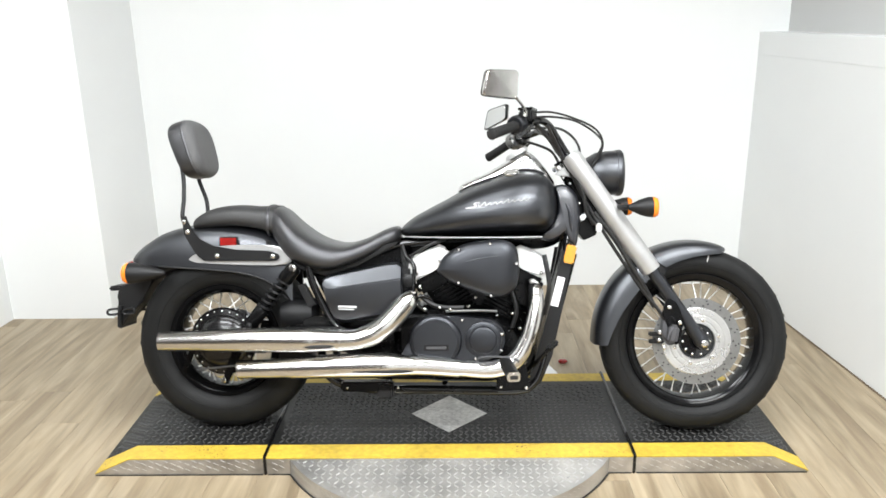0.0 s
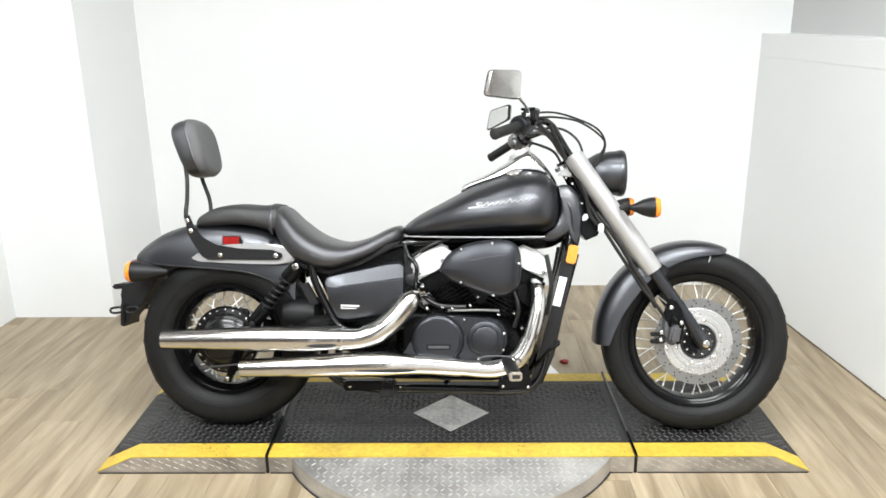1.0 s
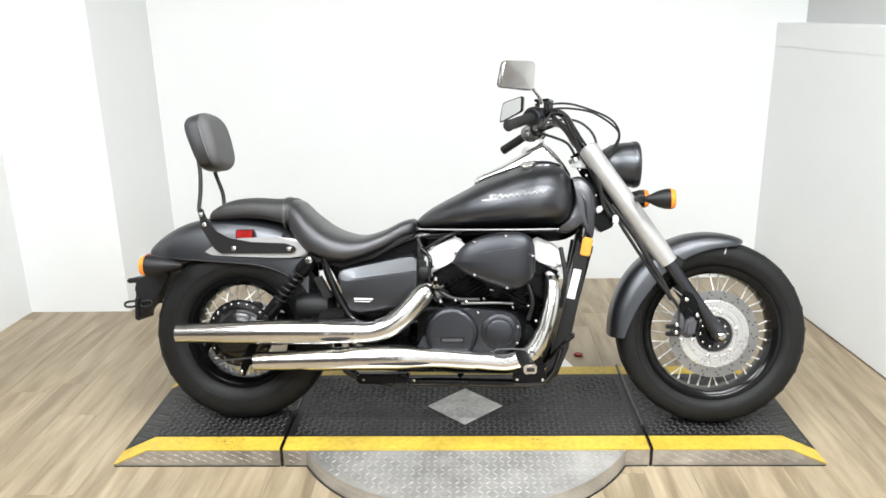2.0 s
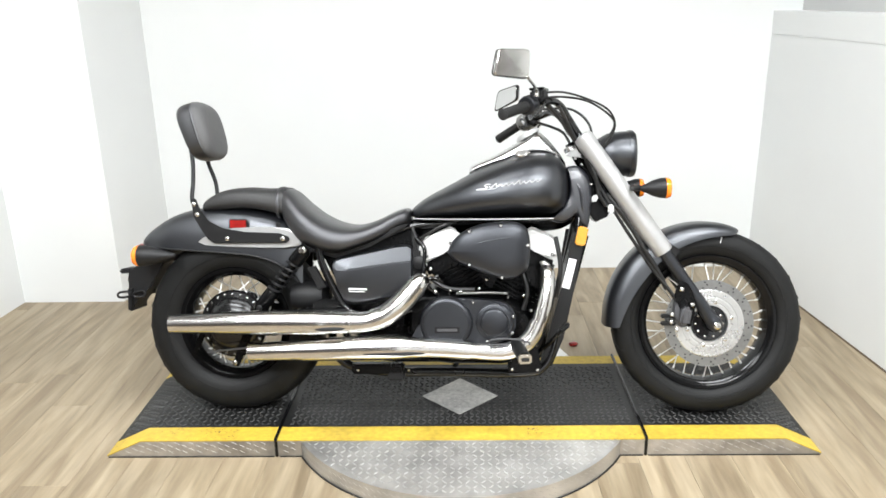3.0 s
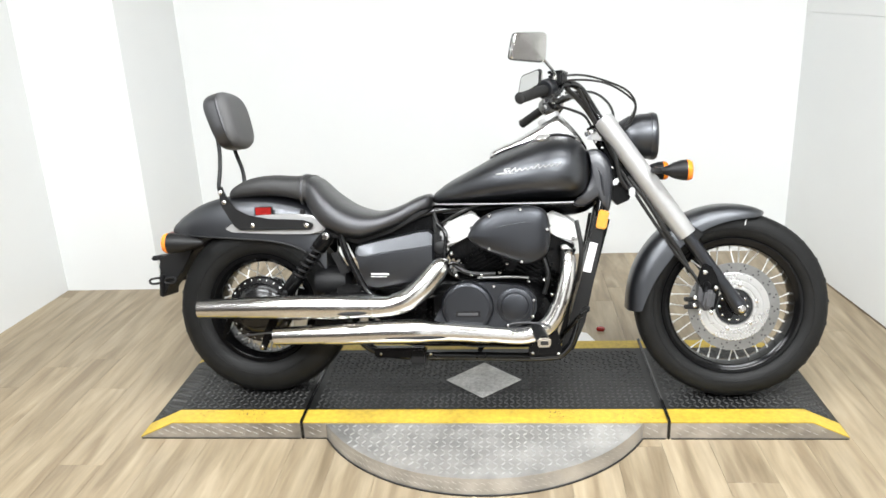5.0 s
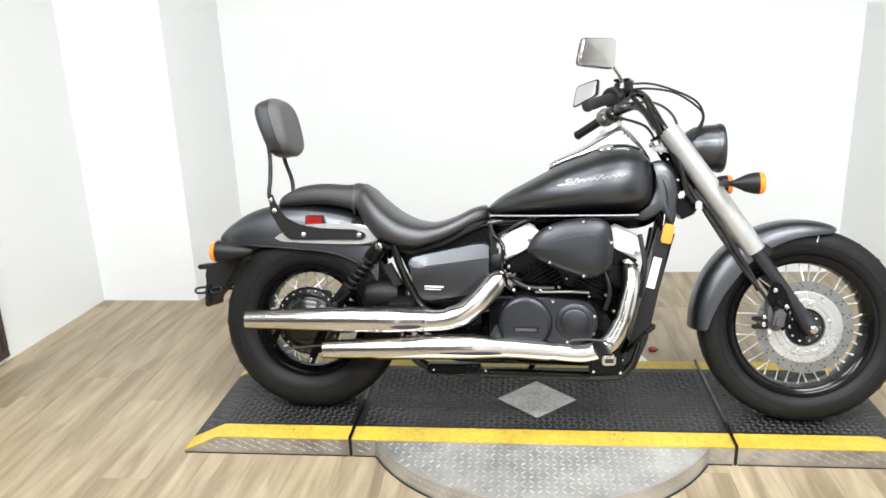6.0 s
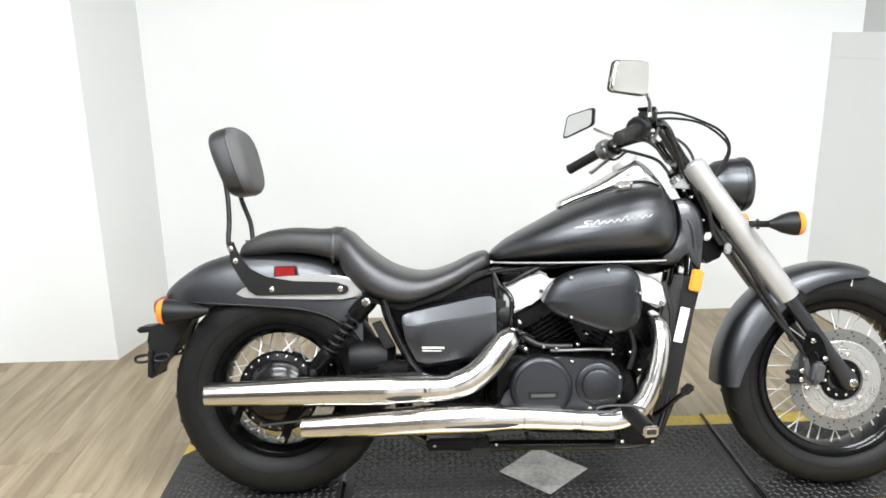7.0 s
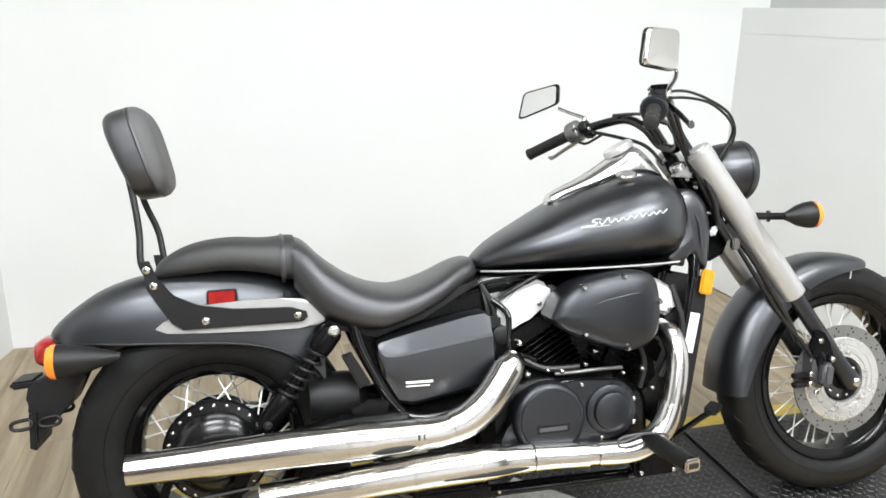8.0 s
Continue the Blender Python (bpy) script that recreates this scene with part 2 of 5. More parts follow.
def dome(outline, layers, smooth=3):
    """Layers (y, scale) of one x-z outline, drawn in towards its middle."""
    pts = [Vector((x, 0, z)) for x, z in outline]
    pts = spline(pts + [pts[0]], smooth)[:-1]
    mid = sum(pts, Vector()) / len(pts)
    return loft([[tuple(mid + (p - mid) * k + Vector((0, y, 0))) for p in pts] for y, k in layers])


def box(size, at=(0, 0, 0), bevel=0.003, turn=None, steps=2):
    bm = bmesh.new()
    bmesh.ops.create_cube(bm, size=1.0)
    bmesh.ops.scale(bm, vec=size, verts=bm.verts[:])
    if bevel:
        bmesh.ops.bevel(bm, geom=bm.edges[:], offset=bevel, segments=steps, affect="EDGES", clamp_overlap=True)
    return moved(bm, Matrix.Translation(at) @ (turn or Matrix()))


def moved(bm, m):
    bmesh.ops.transform(bm, matrix=m, verts=bm.verts[:])
    return bm


def joined(*parts):
    bm = bmesh.new()
    for p in parts:
        me = bpy.data.meshes.new("scrap")
        p.to_mesh(me)
        p.free()
        bm.from_mesh(me)
        bpy.data.meshes.remove(me)
    return bm


def rod(a, b, r, seg=10, r2=None):
    return tube([a, b], [r, r if r2 is None else r2], seg)


def bolt(at, r=0.007, h=0.006, side=-1):
    """A domed bolt head on a face that looks along y."""
    bm = lathe([(0, 0), (0, r), (side * h * 0.6, r * 0.95), (side * h, r * 0.55), (side * h, 0)], 12)
    return moved(bm, Matrix.Translation(at))


def oval(x, zb, zt, hw, n=28, e=2.4, lift=0.5):
    """A rounded section across the bike at x, from zb to zt, widest at the share lift of its height."""
    zc = zb + (zt - zb) * lift
    ring = []
    for k in range(n):
        a = 2 * math.pi * k / n
        c, s = math.cos(a), math.sin(a)
        y = hw * math.copysign(abs(c) ** (2 / e), c)
        h = (zt - zc) if s > 0 else (zc - zb)
        ring.append((x, y, zc + h * math.copysign(abs(s) ** (2 / e), s)))
    return ring


def stations(rows, n=5):
    """Smooth rows of (x, zb, zt, half width) between the given ones."""
    a = spline([(r[0], r[1], r[2]) for r in rows], n)
    b = spline([(r[3], 0, 0) for r in rows], n)
    return [(p.x, p.y, p.z, max(q.x, 0.002)) for p, q in zip(a, b)]


def arch(rows, thick=0.006, n=14, e=2.6, steps=5):
    """A fender: an upside-down U of rows (x, z of the skirt, z of the crown, half width), a shell with thickness."""
    rings = []
    for x, zb, zt, hw in stations(rows, steps):
        outer, inner = [], []
        for k in range(n + 1):
            a = math.pi * k / n
            c, s = math.cos(a), math.sin(a)
            y, z = math.copysign(abs(c) ** (2 / e), c), abs(s) ** (2 / e)
            outer.append((x, hw * y, zb + (zt - zb) * z))
            inner.append((x, (hw - thick) * y, zb + (zt - zb - thick) * z))
        rings.append(outer + inner[::-1])
    return loft(rings)


def round_arch(cx, cz, rows, thick=0.006, n=14, e=2.6, steps=5):
    """A fender round an axle: rows (degrees, radius of the skirt, radius of the crown, half width)."""
    rings = []
    for deg, rb, rt, hw in stations(rows, steps):
        ca, sa = math.cos(radians(deg)), math.sin(radians(deg))
        outer, inner = [], []
        for k in range(n + 1):
            a = math.pi * k / n
            c, s = math.cos(a), math.sin(a)
            y, u = math.copysign(abs(c) ** (2 / e), c), abs(s) ** (2 / e)
            r1, r2 = rb + (rt - rb) * u, rb + (rt - rb - thick) * u
            outer.append((cx + r1 * ca, hw * y, cz + r1 * sa))
            inner.append((cx + r2 * ca, (hw - thick) * y, cz + r2 * sa))
        rings.append(outer + inner[::-1])
    return loft(rings)


# ---- the room ----
def wall(name, a, b, z0, z1, thick, mat, label):
    """A wall whose inner face runs from a to b, with its thickness to the left of that way."""
    d = (Vector(b) - Vector(a)).normalized()
    out = Vector((-d.y, d.x)) * thick
    corners = [Vector(a), Vector(b), Vector(b) + out, Vector(a) + out]
    bm = loft([[(p.x, p.y, z) for p in corners] for z in (z0, z1)])
    return thing(name, bm, mat, label, "wall", "structure")


BACK_Y, SIDE_Y, STEP_X = 1.562, 1.118, -1.71
LEFT_NEAR, LEFT_MID, LEFT_FAR = (-2.62, -4.9), (-2.353, -0.86), (-2.222, SIDE_Y)
RIGHT_FAR, RIGHT_NEAR, RIGHT_END = (1.582, BACK_Y), (1.822, -1.40), (2.12, -4.9)
# Added out of view; its darkness dims the bike's reflections.
wall("wall_southwest", LEFT_NEAR, LEFT_MID, -0.02, CEILING, 0.12, DIM, "unseen side wall, added dark to dim reflections")
wall("wall_west", LEFT_MID, LEFT_FAR, -0.02, CEILING, 0.12, WALL, "white painted side wall, plain and bright")
corner = [(-2.36, SIDE_Y), (STEP_X, SIDE_Y), (-1.605, BACK_Y), (-1.605, BACK_Y + 0.12), (-2.36, BACK_Y + 0.12)]
thing("wall_northwest", loft([[(x, y, z) for x, y in corner] for z in (-0.02, CEILING)]), WALL, "white painted wall standing forward beside the recess", "wall", "structure")
wall("wall_north", (-1.605, BACK_Y), (2.0, BACK_Y), -0.02, CEILING, 0.12, WALL, "white painted back wall behind the motorcycle")
wall("wall_east", RIGHT_FAR, RIGHT_NEAR, -0.02, 1.238, 0.12, WALL, "white half-height side wall with a capped top")
# Unseen closing walls: white brightens reflections, the dark ones dim them.
wall("wall_south", (2.5, -4.9), (-0.55, -4.9), -0.02, CEILING, 0.12, REAR, "unseen wall closing the room, white to brighten reflections")
wall("wall_south_corner", (-0.55, -4.9), (-3.0, -4.9), -0.02, CEILING, 0.12, DIM, "unseen end wall, added dark to dim reflections")
wall("wall_southeast", RIGHT_NEAR, RIGHT_END, -0.02, CEILING, 0.30, DIM, "unseen side wall past the half-height wall, dark for reflections")
# Thin brown strip: dirt, plus the shadow gap where wall meets floor.
wall("wall_foot_line", tuple(Vector(RIGHT_FAR) + Vector((-0.004, 0))), tuple(Vector(RIGHT_NEAR) + Vector((-0.004, 0))), 0.0, 0.007, 0.003, material("dirt_and_shadow_gap", (0.16, 0.12, 0.085), 0.8, 0.0, 9, 0.6), "thin brown line of dirt and painted shadow gap at the wall's foot")
east = (Vector(RIGHT_NEAR) - Vector(RIGHT_FAR)).normalized()
away = Vector((-east.y, east.x))
upper_a, upper_b = Vector(RIGHT_FAR) + away * 0.14, Vector(RIGHT_NEAR) + away * 0.14
wall("wall_east_upper", tuple(upper_a), tuple(upper_b), 1.35, CEILING, 0.1, UPPER, "upper wall set back above the ledge, greyed for its dimness")
cap = [Vector(RIGHT_FAR) - away * 0.0015, Vector(RIGHT_NEAR) - away * 0.0015, upper_b + away * 0.1, upper_a + away * 0.1]
bm = loft([[(p.x, p.y, z) for p in cap] for z in (1.2385, 1.35)])
bmesh.ops.bevel(bm, geom=bm.edges[:], offset=0.0012, segments=2, affect="EDGES")
thing("trim_ledge", bm, WALL, "white ledge capping the half-height wall", "ledge", "structure")
thing("ceiling", box((5.9, 6.84, 0.08), (-0.3, -1.64, CEILING + 0.042), 0), CEIL, "unseen ceiling, kept dark to deepen reflections", "ceiling", "structure")


# An unseen panel added overhead to light the room.
def fill_panel(x, y, share):
    ob = tagged(new("fill_light_panel"), "unseen square-edged light panel added under the ceiling", "ceiling light", "ceiling lights")
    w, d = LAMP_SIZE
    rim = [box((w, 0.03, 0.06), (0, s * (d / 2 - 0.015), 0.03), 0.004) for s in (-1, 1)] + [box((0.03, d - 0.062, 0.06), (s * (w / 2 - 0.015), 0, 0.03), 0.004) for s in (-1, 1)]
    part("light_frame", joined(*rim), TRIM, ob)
    part("diffuser", box((w - 0.064, d - 0.064, 0.01), (0, 0, 0.045), 0), DIFFUSER, ob, "glowing white diffuser of an added light panel")
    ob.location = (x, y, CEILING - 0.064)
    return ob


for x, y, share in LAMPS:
    fill_panel(x, y, share)
    lamp = bpy.data.lights.new("fill_lamp", "AREA")
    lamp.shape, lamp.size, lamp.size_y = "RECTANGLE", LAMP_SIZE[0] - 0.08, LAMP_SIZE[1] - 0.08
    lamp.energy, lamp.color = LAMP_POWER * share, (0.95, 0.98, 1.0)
    bulb = new("fill_lamp", lamp)
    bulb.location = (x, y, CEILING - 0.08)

# A picture on the side wall, and a small red thing left on the floor.
board = tagged(new("wall_picture"), "dark wooden board hung low on the white side wall", "picture")
part("panel", box((0.018, 0.60, 0.86), (0, 0, 0), 0.004), PICTURE, board)
edge_bits = [box((0.026, 0.62, 0.03), (0.006, 0, s * 0.43), 0.003) for s in (-1, 1)] + [box((0.026, 0.03, 0.826), (0.006, s * 0.295, 0), 0.003) for s in (-1, 1)]
part("picture_frame", joined(*edge_bits), material("dark_frame", (0.045, 0.032, 0.03), 0.4), board)
board.matrix_world = pose(-2.280, 0.07, 0.475, 0, 0, -3.8)

bm = lathe([(0, 0), (0.0, 0.012), (0.008, 0.016), (0.016, 0.012), (0.019, 0)], 16, axis="z")
lid = thing("red_cap", moved(bm, pose(0, 0, 0, 0, 0, 0) @ Matrix.Diagonal((1.3, 0.8, 1, 1))), RED, "small red plastic cap lying on the floor", "cap")
lid.location = (0.490, 0.555, 0.0)
bm = loft([[(-0.09, -0.10, z), (0.07, -0.13, z), (0.02, 0.02, z), (-0.06, 0.05, z)] for z in (0.001, 0.004)])
sheet = thing("paper_sheet", bm, LABEL, "white sheet of paper lying on the floor", "paper")
sheet.location = (0.408, 0.505, 0.0)

# ---- the platform: a middle section, two ramp ends and the turntable below ----
P_TOP, P_FRONT, P_BACK, P_JOINT, P_BREAK, P_END = 0.063, -0.286, 0.323, 0.609, 1.060, 1.180
STRIPE = 0.082
platform_middle = tagged(new("platform_section"), "middle section of a black tread-plate platform with yellow edges", "platform", "platform sections")


def section(x0, x1, parent, tip=0.0):
    """One section: skirt body, black deck, yellow stripes; tip: the x where a ramp end meets the floor."""
    zt = P_TOP - 0.004
    if tip:
        xi, xb = (x0, x1) if tip > 0 else (x1, x0)
        side = [(xi, 0.003), (xi, zt), (xb, zt), (tip, 0.004), (tip, 0.003)]
    else:
        side = [(x0, 0.003), (x0, zt), (x1, zt), (x1, 0.003)]
    bm = slab(side, P_FRONT, P_BACK, 0)
    part("skirt", bm, TREAD, parent, "bare aluminium tread-plate skirt")
    line = [(s[0], s[1] + 0.0005) for s in side[1:-1]]
    if tip < 0 or not tip:
        line = sorted(line)
    def sheet(y0, y1, lift):
        rings = []
        for x, z in line:
            rings.append([(x, y0, z), (x, y1, z), (x, y1, z + lift), (x, y0, z + lift)])
        return loft(rings)
    part("deck", sheet(P_FRONT + STRIPE, P_BACK - STRIPE * 0.8, 0.003), MAT, parent, "black coated deck with worn tread")
    part("stripe", sheet(P_FRONT - 0.001, P_FRONT + STRIPE, 0.0035), YELLOW, parent, "worn yellow edge stripe")
    part("stripe", sheet(P_BACK - STRIPE * 0.8, P_BACK + 0.001, 0.0035), YELLOW, parent, "worn yellow edge stripe")
    # Black strip: rubber edge with the shadow below it in the colour.
    part("shadow_gap", slab([(min(p[0] for p in side) + 0.004, 0), (max(p[0] for p in side) - 0.004, 0), (max(p[0] for p in side) - 0.004, 0.003), (min(p[0] for p in side) + 0.004, 0.003)], P_FRONT - 0.003, P_BACK, 0), SHADE, parent, "black rubber edge and shadow gap drawn along the floor")


section(-P_JOINT + 0.0052, P_JOINT - 0.0052, platform_middle)
ramp_left = tagged(new("platform_section"), "ramp end of the platform under the rear wheel", "platform", "platform sections")
section(-P_BREAK, -P_JOINT - 0.0052, ramp_left, -P_END)
ramp_right = tagged(new("platform_section"), "ramp end of the platform under the front wheel", "platform", "platform sections")
section(P_JOINT + 0.0052, P_BREAK, ramp_right, P_END)
for s in (-1, 1):
    thing("joint_strip", box((0.0095, P_BACK - P_FRONT + 0.012, P_TOP + 0.009), (s * P_JOINT, (P_BACK + P_FRONT) / 2, (P_TOP + 0.009) / 2), 0.003), GLOSS,
          "black rubber strip in the joint between platform sections", "joint strip", group="joint strips")
ring = [(0.137, 0.0), (0.0, 0.137), (-0.137, 0.0), (0.0, -0.130)]
diamond = thing("diamond_plate", loft([[(x, y, z) for x, y in ring] for z in (P_TOP + 0.0006, P_TOP + 0.0026)]), material("scratched_bare_plate", (0.50, 0.49, 0.47), 0.46, 0.55, 70, 0.40, 0.3, 200),
                "bare aluminium diamond plate let into the black deck", "plate")

# The turntable disc, which shows in front of the platform.
DISC_R, DISC_Y = 0.604, 0.011
turntable = tagged(new("turntable"), "round aluminium tread-plate turntable below the platform", "turntable")
arc = [math.asin((P_FRONT - 0.002 - DISC_Y) / DISC_R)]
arc = [-math.pi - arc[0] + (2 * arc[0] + math.pi) * k / 64 for k in range(65)]
edge = [(DISC_R * math.cos(a), DISC_Y + DISC_R * math.sin(a)) for a in arc]
part("plate", loft([[(x, y, z) for x, y in edge] for z in (0.004, P_TOP - 0.003)]), PLATE, turntable)
# Same black round the disc's foot, rubber and shaded gap together.
part("rim_gap", loft([[(x * 1.006, DISC_Y + (y - DISC_Y) * 1.006, z) for x, y in edge] for z in (0.0, 0.004)]), SHADE, turntable, "black rubber and shaded gap drawn under the turntable")


def lug_field(inside, z, pitch, size, name, mat, parent, label, high=0.003, wide=0.36):
    """Raised tread lugs in a herringbone over the area for which inside(x, y) holds."""
    verts, faces = [], []
    for i in range(-72, 73):
        for j in range(-40, 41):
            x, y = i * pitch, j * pitch
            if not inside(x, y):
                continue
            a = radians(45 if (i + j) % 2 else -45)
            c, s = math.cos(a), math.sin(a)
            zz = z(x)
            k = len(verts)
            for u, v, h in ((-1, 0, 0), (0, -wide, 0), (1, 0, 0), (0, wide, 0), (-0.7, 0, 1), (0, -wide * 0.55, 1), (0.7, 0, 1), (0, wide * 0.55, 1)):
                verts.append((x + size * (u * c - v * s), y + size * (u * s + v * c), zz + h * high))
            faces += [(k + a0, k + (a0 + 1) % 4, k + 4 + (a0 + 1) % 4, k + 4 + a0) for a0 in range(4)] + [(k + 4, k + 5, k + 6, k + 7)]
    me = bpy.data.meshes.new(name)
    me.from_pydata(verts, [], faces)
    me.materials.append(mat)
    ob = new(name, me)
    ob.parent = parent
    tagged(ob, label, kind="stuff")


def deck_z(x):
    zt = P_TOP - 0.0008
    return zt if abs(x) < P_BREAK else zt - (abs(x) - P_BREAK) / (P_END - P_BREAK) * (P_TOP - 0.008)


y_in0, y_in1 = P_FRONT + STRIPE + 0.012, P_BACK - STRIPE * 0.8 - 0.012
lug_field(lambda x, y: abs(x) < P_JOINT - 0.02 and y_in0 < y < y_in1 and abs(x) / 0.146 + abs(y) / 0.136 > 1, deck_z, 0.0205, 0.0112, "tread", WORN, platform_middle, "raised tread lugs")
lug_field(lambda x, y: -P_END + 0.02 < x < -P_JOINT - 0.02 and y_in0 < y < y_in1, deck_z, 0.0205, 0.0112, "tread", WORN, ramp_left, "raised tread lugs")
lug_field(lambda x, y: P_JOINT + 0.02 < x < P_END - 0.02 and y_in0 < y < y_in1, deck_z, 0.0205, 0.0112, "tread", WORN, ramp_right, "raised tread lugs")
lug_field(lambda x, y: y < P_FRONT - 0.012 and x * x + (y - DISC_Y) ** 2 < (DISC_R - 0.014) ** 2, lambda x: P_TOP - 0.003, 0.0235, 0.0098, "tread", LUG, turntable, "raised bright tread lugs", 0.0024, 0.25)

lug_field(lambda x, y: abs(x) / 0.120 + abs(y) / 0.112 < 1, lambda x: P_TOP + 0.0025, 0.0180, 0.0085, "tread", LUG, diamond, "low worn tread lugs", 0.0006, 0.20)

# Marks on the front skirts.
for parent, x0, x1 in ((ramp_left, -P_BREAK - 0.06, -P_JOINT - 0.02), (platform_middle, -P_JOINT + 0.02, -0.53), (platform_middle, 0.53, P_JOINT - 0.02), (ramp_right, P_JOINT + 0.02, P_BREAK + 0.06)):
    verts, faces = [], []
    for i in range(int((x1 - x0) / 0.024)):
        for j in range(2):
            x, z = x0 + 0.012 + 0.024 * i, 0.02 + 0.022 * j + 0.010 * (i % 2)
            if abs(x) > P_BREAK and z > 0.03:
                continue
            k, sgn = len(verts), -1
            for u, v, h in ((-1, -0.3, 0), (1, -0.3, 0), (1, 0.3, 0), (-1, 0.3, 0), (-0.6, 0, 1), (0.6, 0, 1)):
                verts.append((x + 0.0085 * u + 0.001 * v, P_FRONT - 0.0003 - h * 0.0007, z + sgn * 0.0045 * u + 0.0034 * v))
            faces += [(k, k + 1, k + 5, k + 4), (k + 2, k + 3, k + 4, k + 5), (k + 1, k + 2, k + 5), (k + 3, k, k + 4)]
    me = bpy.data.meshes.new("skirt_tread")
    me.from_pydata(verts, [], faces)
    me.materials.append(SKIRT_LUG)
    ob = new("skirt_tread", me)
    ob.parent = parent
    tagged(ob, "raised bright tread lugs", kind="stuff")

verts, faces = [], []
for i in range(70):
    for j in range(2):
        a, z = math.pi * (1.10 + 0.80 * (i + 0.5 * j) / 70), 0.021 + 0.022 * j
        k, e = len(verts), Vector((math.cos(a), math.sin(a), 0))
        side_way = Vector((-e.y, e.x, 0))
        for u, v, h in ((-1, -0.3, 0), (1, -0.3, 0), (1, 0.3, 0), (-1, 0.3, 0), (-0.6, 0, 1), (0.6, 0, 1)):
            q = Vector((0, DISC_Y, z)) + e * (DISC_R + 0.0002 + h * 0.0007) + side_way * (0.008 * u + 0.001 * v) + Vector((0, 0, -0.0045 * u + 0.0034 * v))
            verts.append(tuple(q))
        if q.y > P_FRONT - 0.02:
            del verts[k:]
            continue
        faces += [(k, k + 1, k + 5, k + 4), (k + 2, k + 3, k + 4, k + 5), (k + 1, k + 2, k + 5), (k + 3, k, k + 4)]
me = bpy.data.meshes.new("rim_tread")
me.from_pydata(verts, [], faces)
me.materials.append(SKIRT_LUG)
ob = new("rim_tread", me)
ob.parent = turntable
tagged(ob, "raised bright tread lugs", kind="stuff")


# ---- the motorcycle ----
LEAN, GROUND_Y, YAW, PITCH = 13.4, -0.073, -2.16, -0.64
bike = tagged(new("motorcycle"), "satin-black cruiser motorcycle with chrome exhausts leaning on its side stand", "motorcycle")
bike.matrix_world = pose(0, GROUND_Y, P_TOP + 0.0065, 0, 0, YAW) @ pose(0, 0, 0, -LEAN, 0, 0) @ pose(0, 0, 0, 0, PITCH, 0)
FX, FZ, FR = 0.843, 0.301, 0.3145
RX, RZ, RR = -0.779, 0.308, 0.311


def wheel(name, at, rim_r, tyre_r, tyre_w, hub, label):
    w = tyre_w / 2
    rw = w * 0.72
    profile = [(-rw, rim_r + 0.006), (-rw - 0.006, rim_r + 0.002), (-rw - 0.005, rim_r - 0.010), (-rw * 0.86, rim_r - 0.024), (-rw * 0.45, rim_r - 0.028), (0.0, rim_r - 0.030), (rw * 0.45, rim_r - 0.028), (rw * 0.86, rim_r - 0.024),
               (rw + 0.005, rim_r - 0.010), (rw + 0.006, rim_r + 0.002), (rw, rim_r + 0.006), (rw * 0.5, rim_r - 0.010), (-rw * 0.5, rim_r - 0.010)]
    ob = part(name, lathe(profile, 72, True), RIM, bike, label)
    ob.location = at
    h = tyre_r - rim_r
    half = [(rw * 0.92, rim_r + 0.001), (rw + 0.006, rim_r + 0.008), (w * 0.97, rim_r + h * 0.28), (w, rim_r + h * 0.5), (w * 0.95, rim_r + h * 0.72),
            (w * 0.78, rim_r + h * 0.90), (w * 0.45, rim_r + h * 0.985), (w * 0.12, tyre_r)]
    ty = [(-y, r) for y, r in half] + [(y, r) for y, r in half[::-1]] + [(0.0, rim_r - 0.002)]
    tyre = part("tyre", lathe(ty, 96, True), RUBBER, ob, "black rubber tyre with shallow grooves")
    # Grooves towards the shoulders and a line round the sidewall.
    n = 26
    marks = []
    for k in range(n):
        a = 2 * math.pi * k / n
        for side in (-1, 1):
            pts = []
            for u in range(5):
                f = u / 4
                y = side * w * (0.50 + 0.42 * f)
                r = rim_r + h * (0.985 - 0.24 * f ** 2) - 0.0002
                b = a + 0.10 * f + (0.12 if side > 0 else 0)
                pts.append((r * math.cos(b), y, r * math.sin(b)))
            marks.append(tube(pts, [0.0004, 0.0016, 0.002, 0.0016, 0.0004], 4, 1))
    tagged(part("tread_groove", joined(*marks), SHADE, tyre), "fine grooves across the tread", kind="stuff")
    for side in (-1, 1):
        yy = side * (w * 0.985)
        part("sidewall_line", moved(lathe([(0, rim_r + h * 0.36), (side * 0.0012, rim_r + h * 0.37), (0, rim_r + h * 0.38)], 96), Matrix.Translation((0, yy, 0))), RUBBER, tyre)
    # Crossed wire spokes between hub flange and rim.
    flange_r, flange_y = hub
    count = 36
    for k in range(count):
        side = -1 if k % 2 else 1
        lead = 0.62 if (k // 2) % 2 else -0.62
        if k < 4:
            a1 = lead
            p0 = (flange_r * math.cos(a1), side * flange_y, flange_r * math.sin(a1))
            p1 = ((rim_r - 0.025), side * 0.006, 0.0)
            meshes = spoke_meshes if k else []
            nip = rod(p1, tuple(Vector(p1) + (Vector(p0) - Vector(p1)).normalized() * 0.014), 0.0034, 6)
            meshes.append(finish("spoke", joined(rod(p0, p1, 0.0021, 6), nip), SPOKE))
            spoke_meshes = meshes
        sp = new("spoke", spoke_meshes[k % 4])
        sp.parent = ob
        sp.rotation_euler = (0, -2 * math.pi * k / count, 0)
    return ob


front = wheel("front_wheel", (FX, 0, FZ), 0.226, FR, 0.125, (0.052, 0.036), "black wire-spoked front wheel")
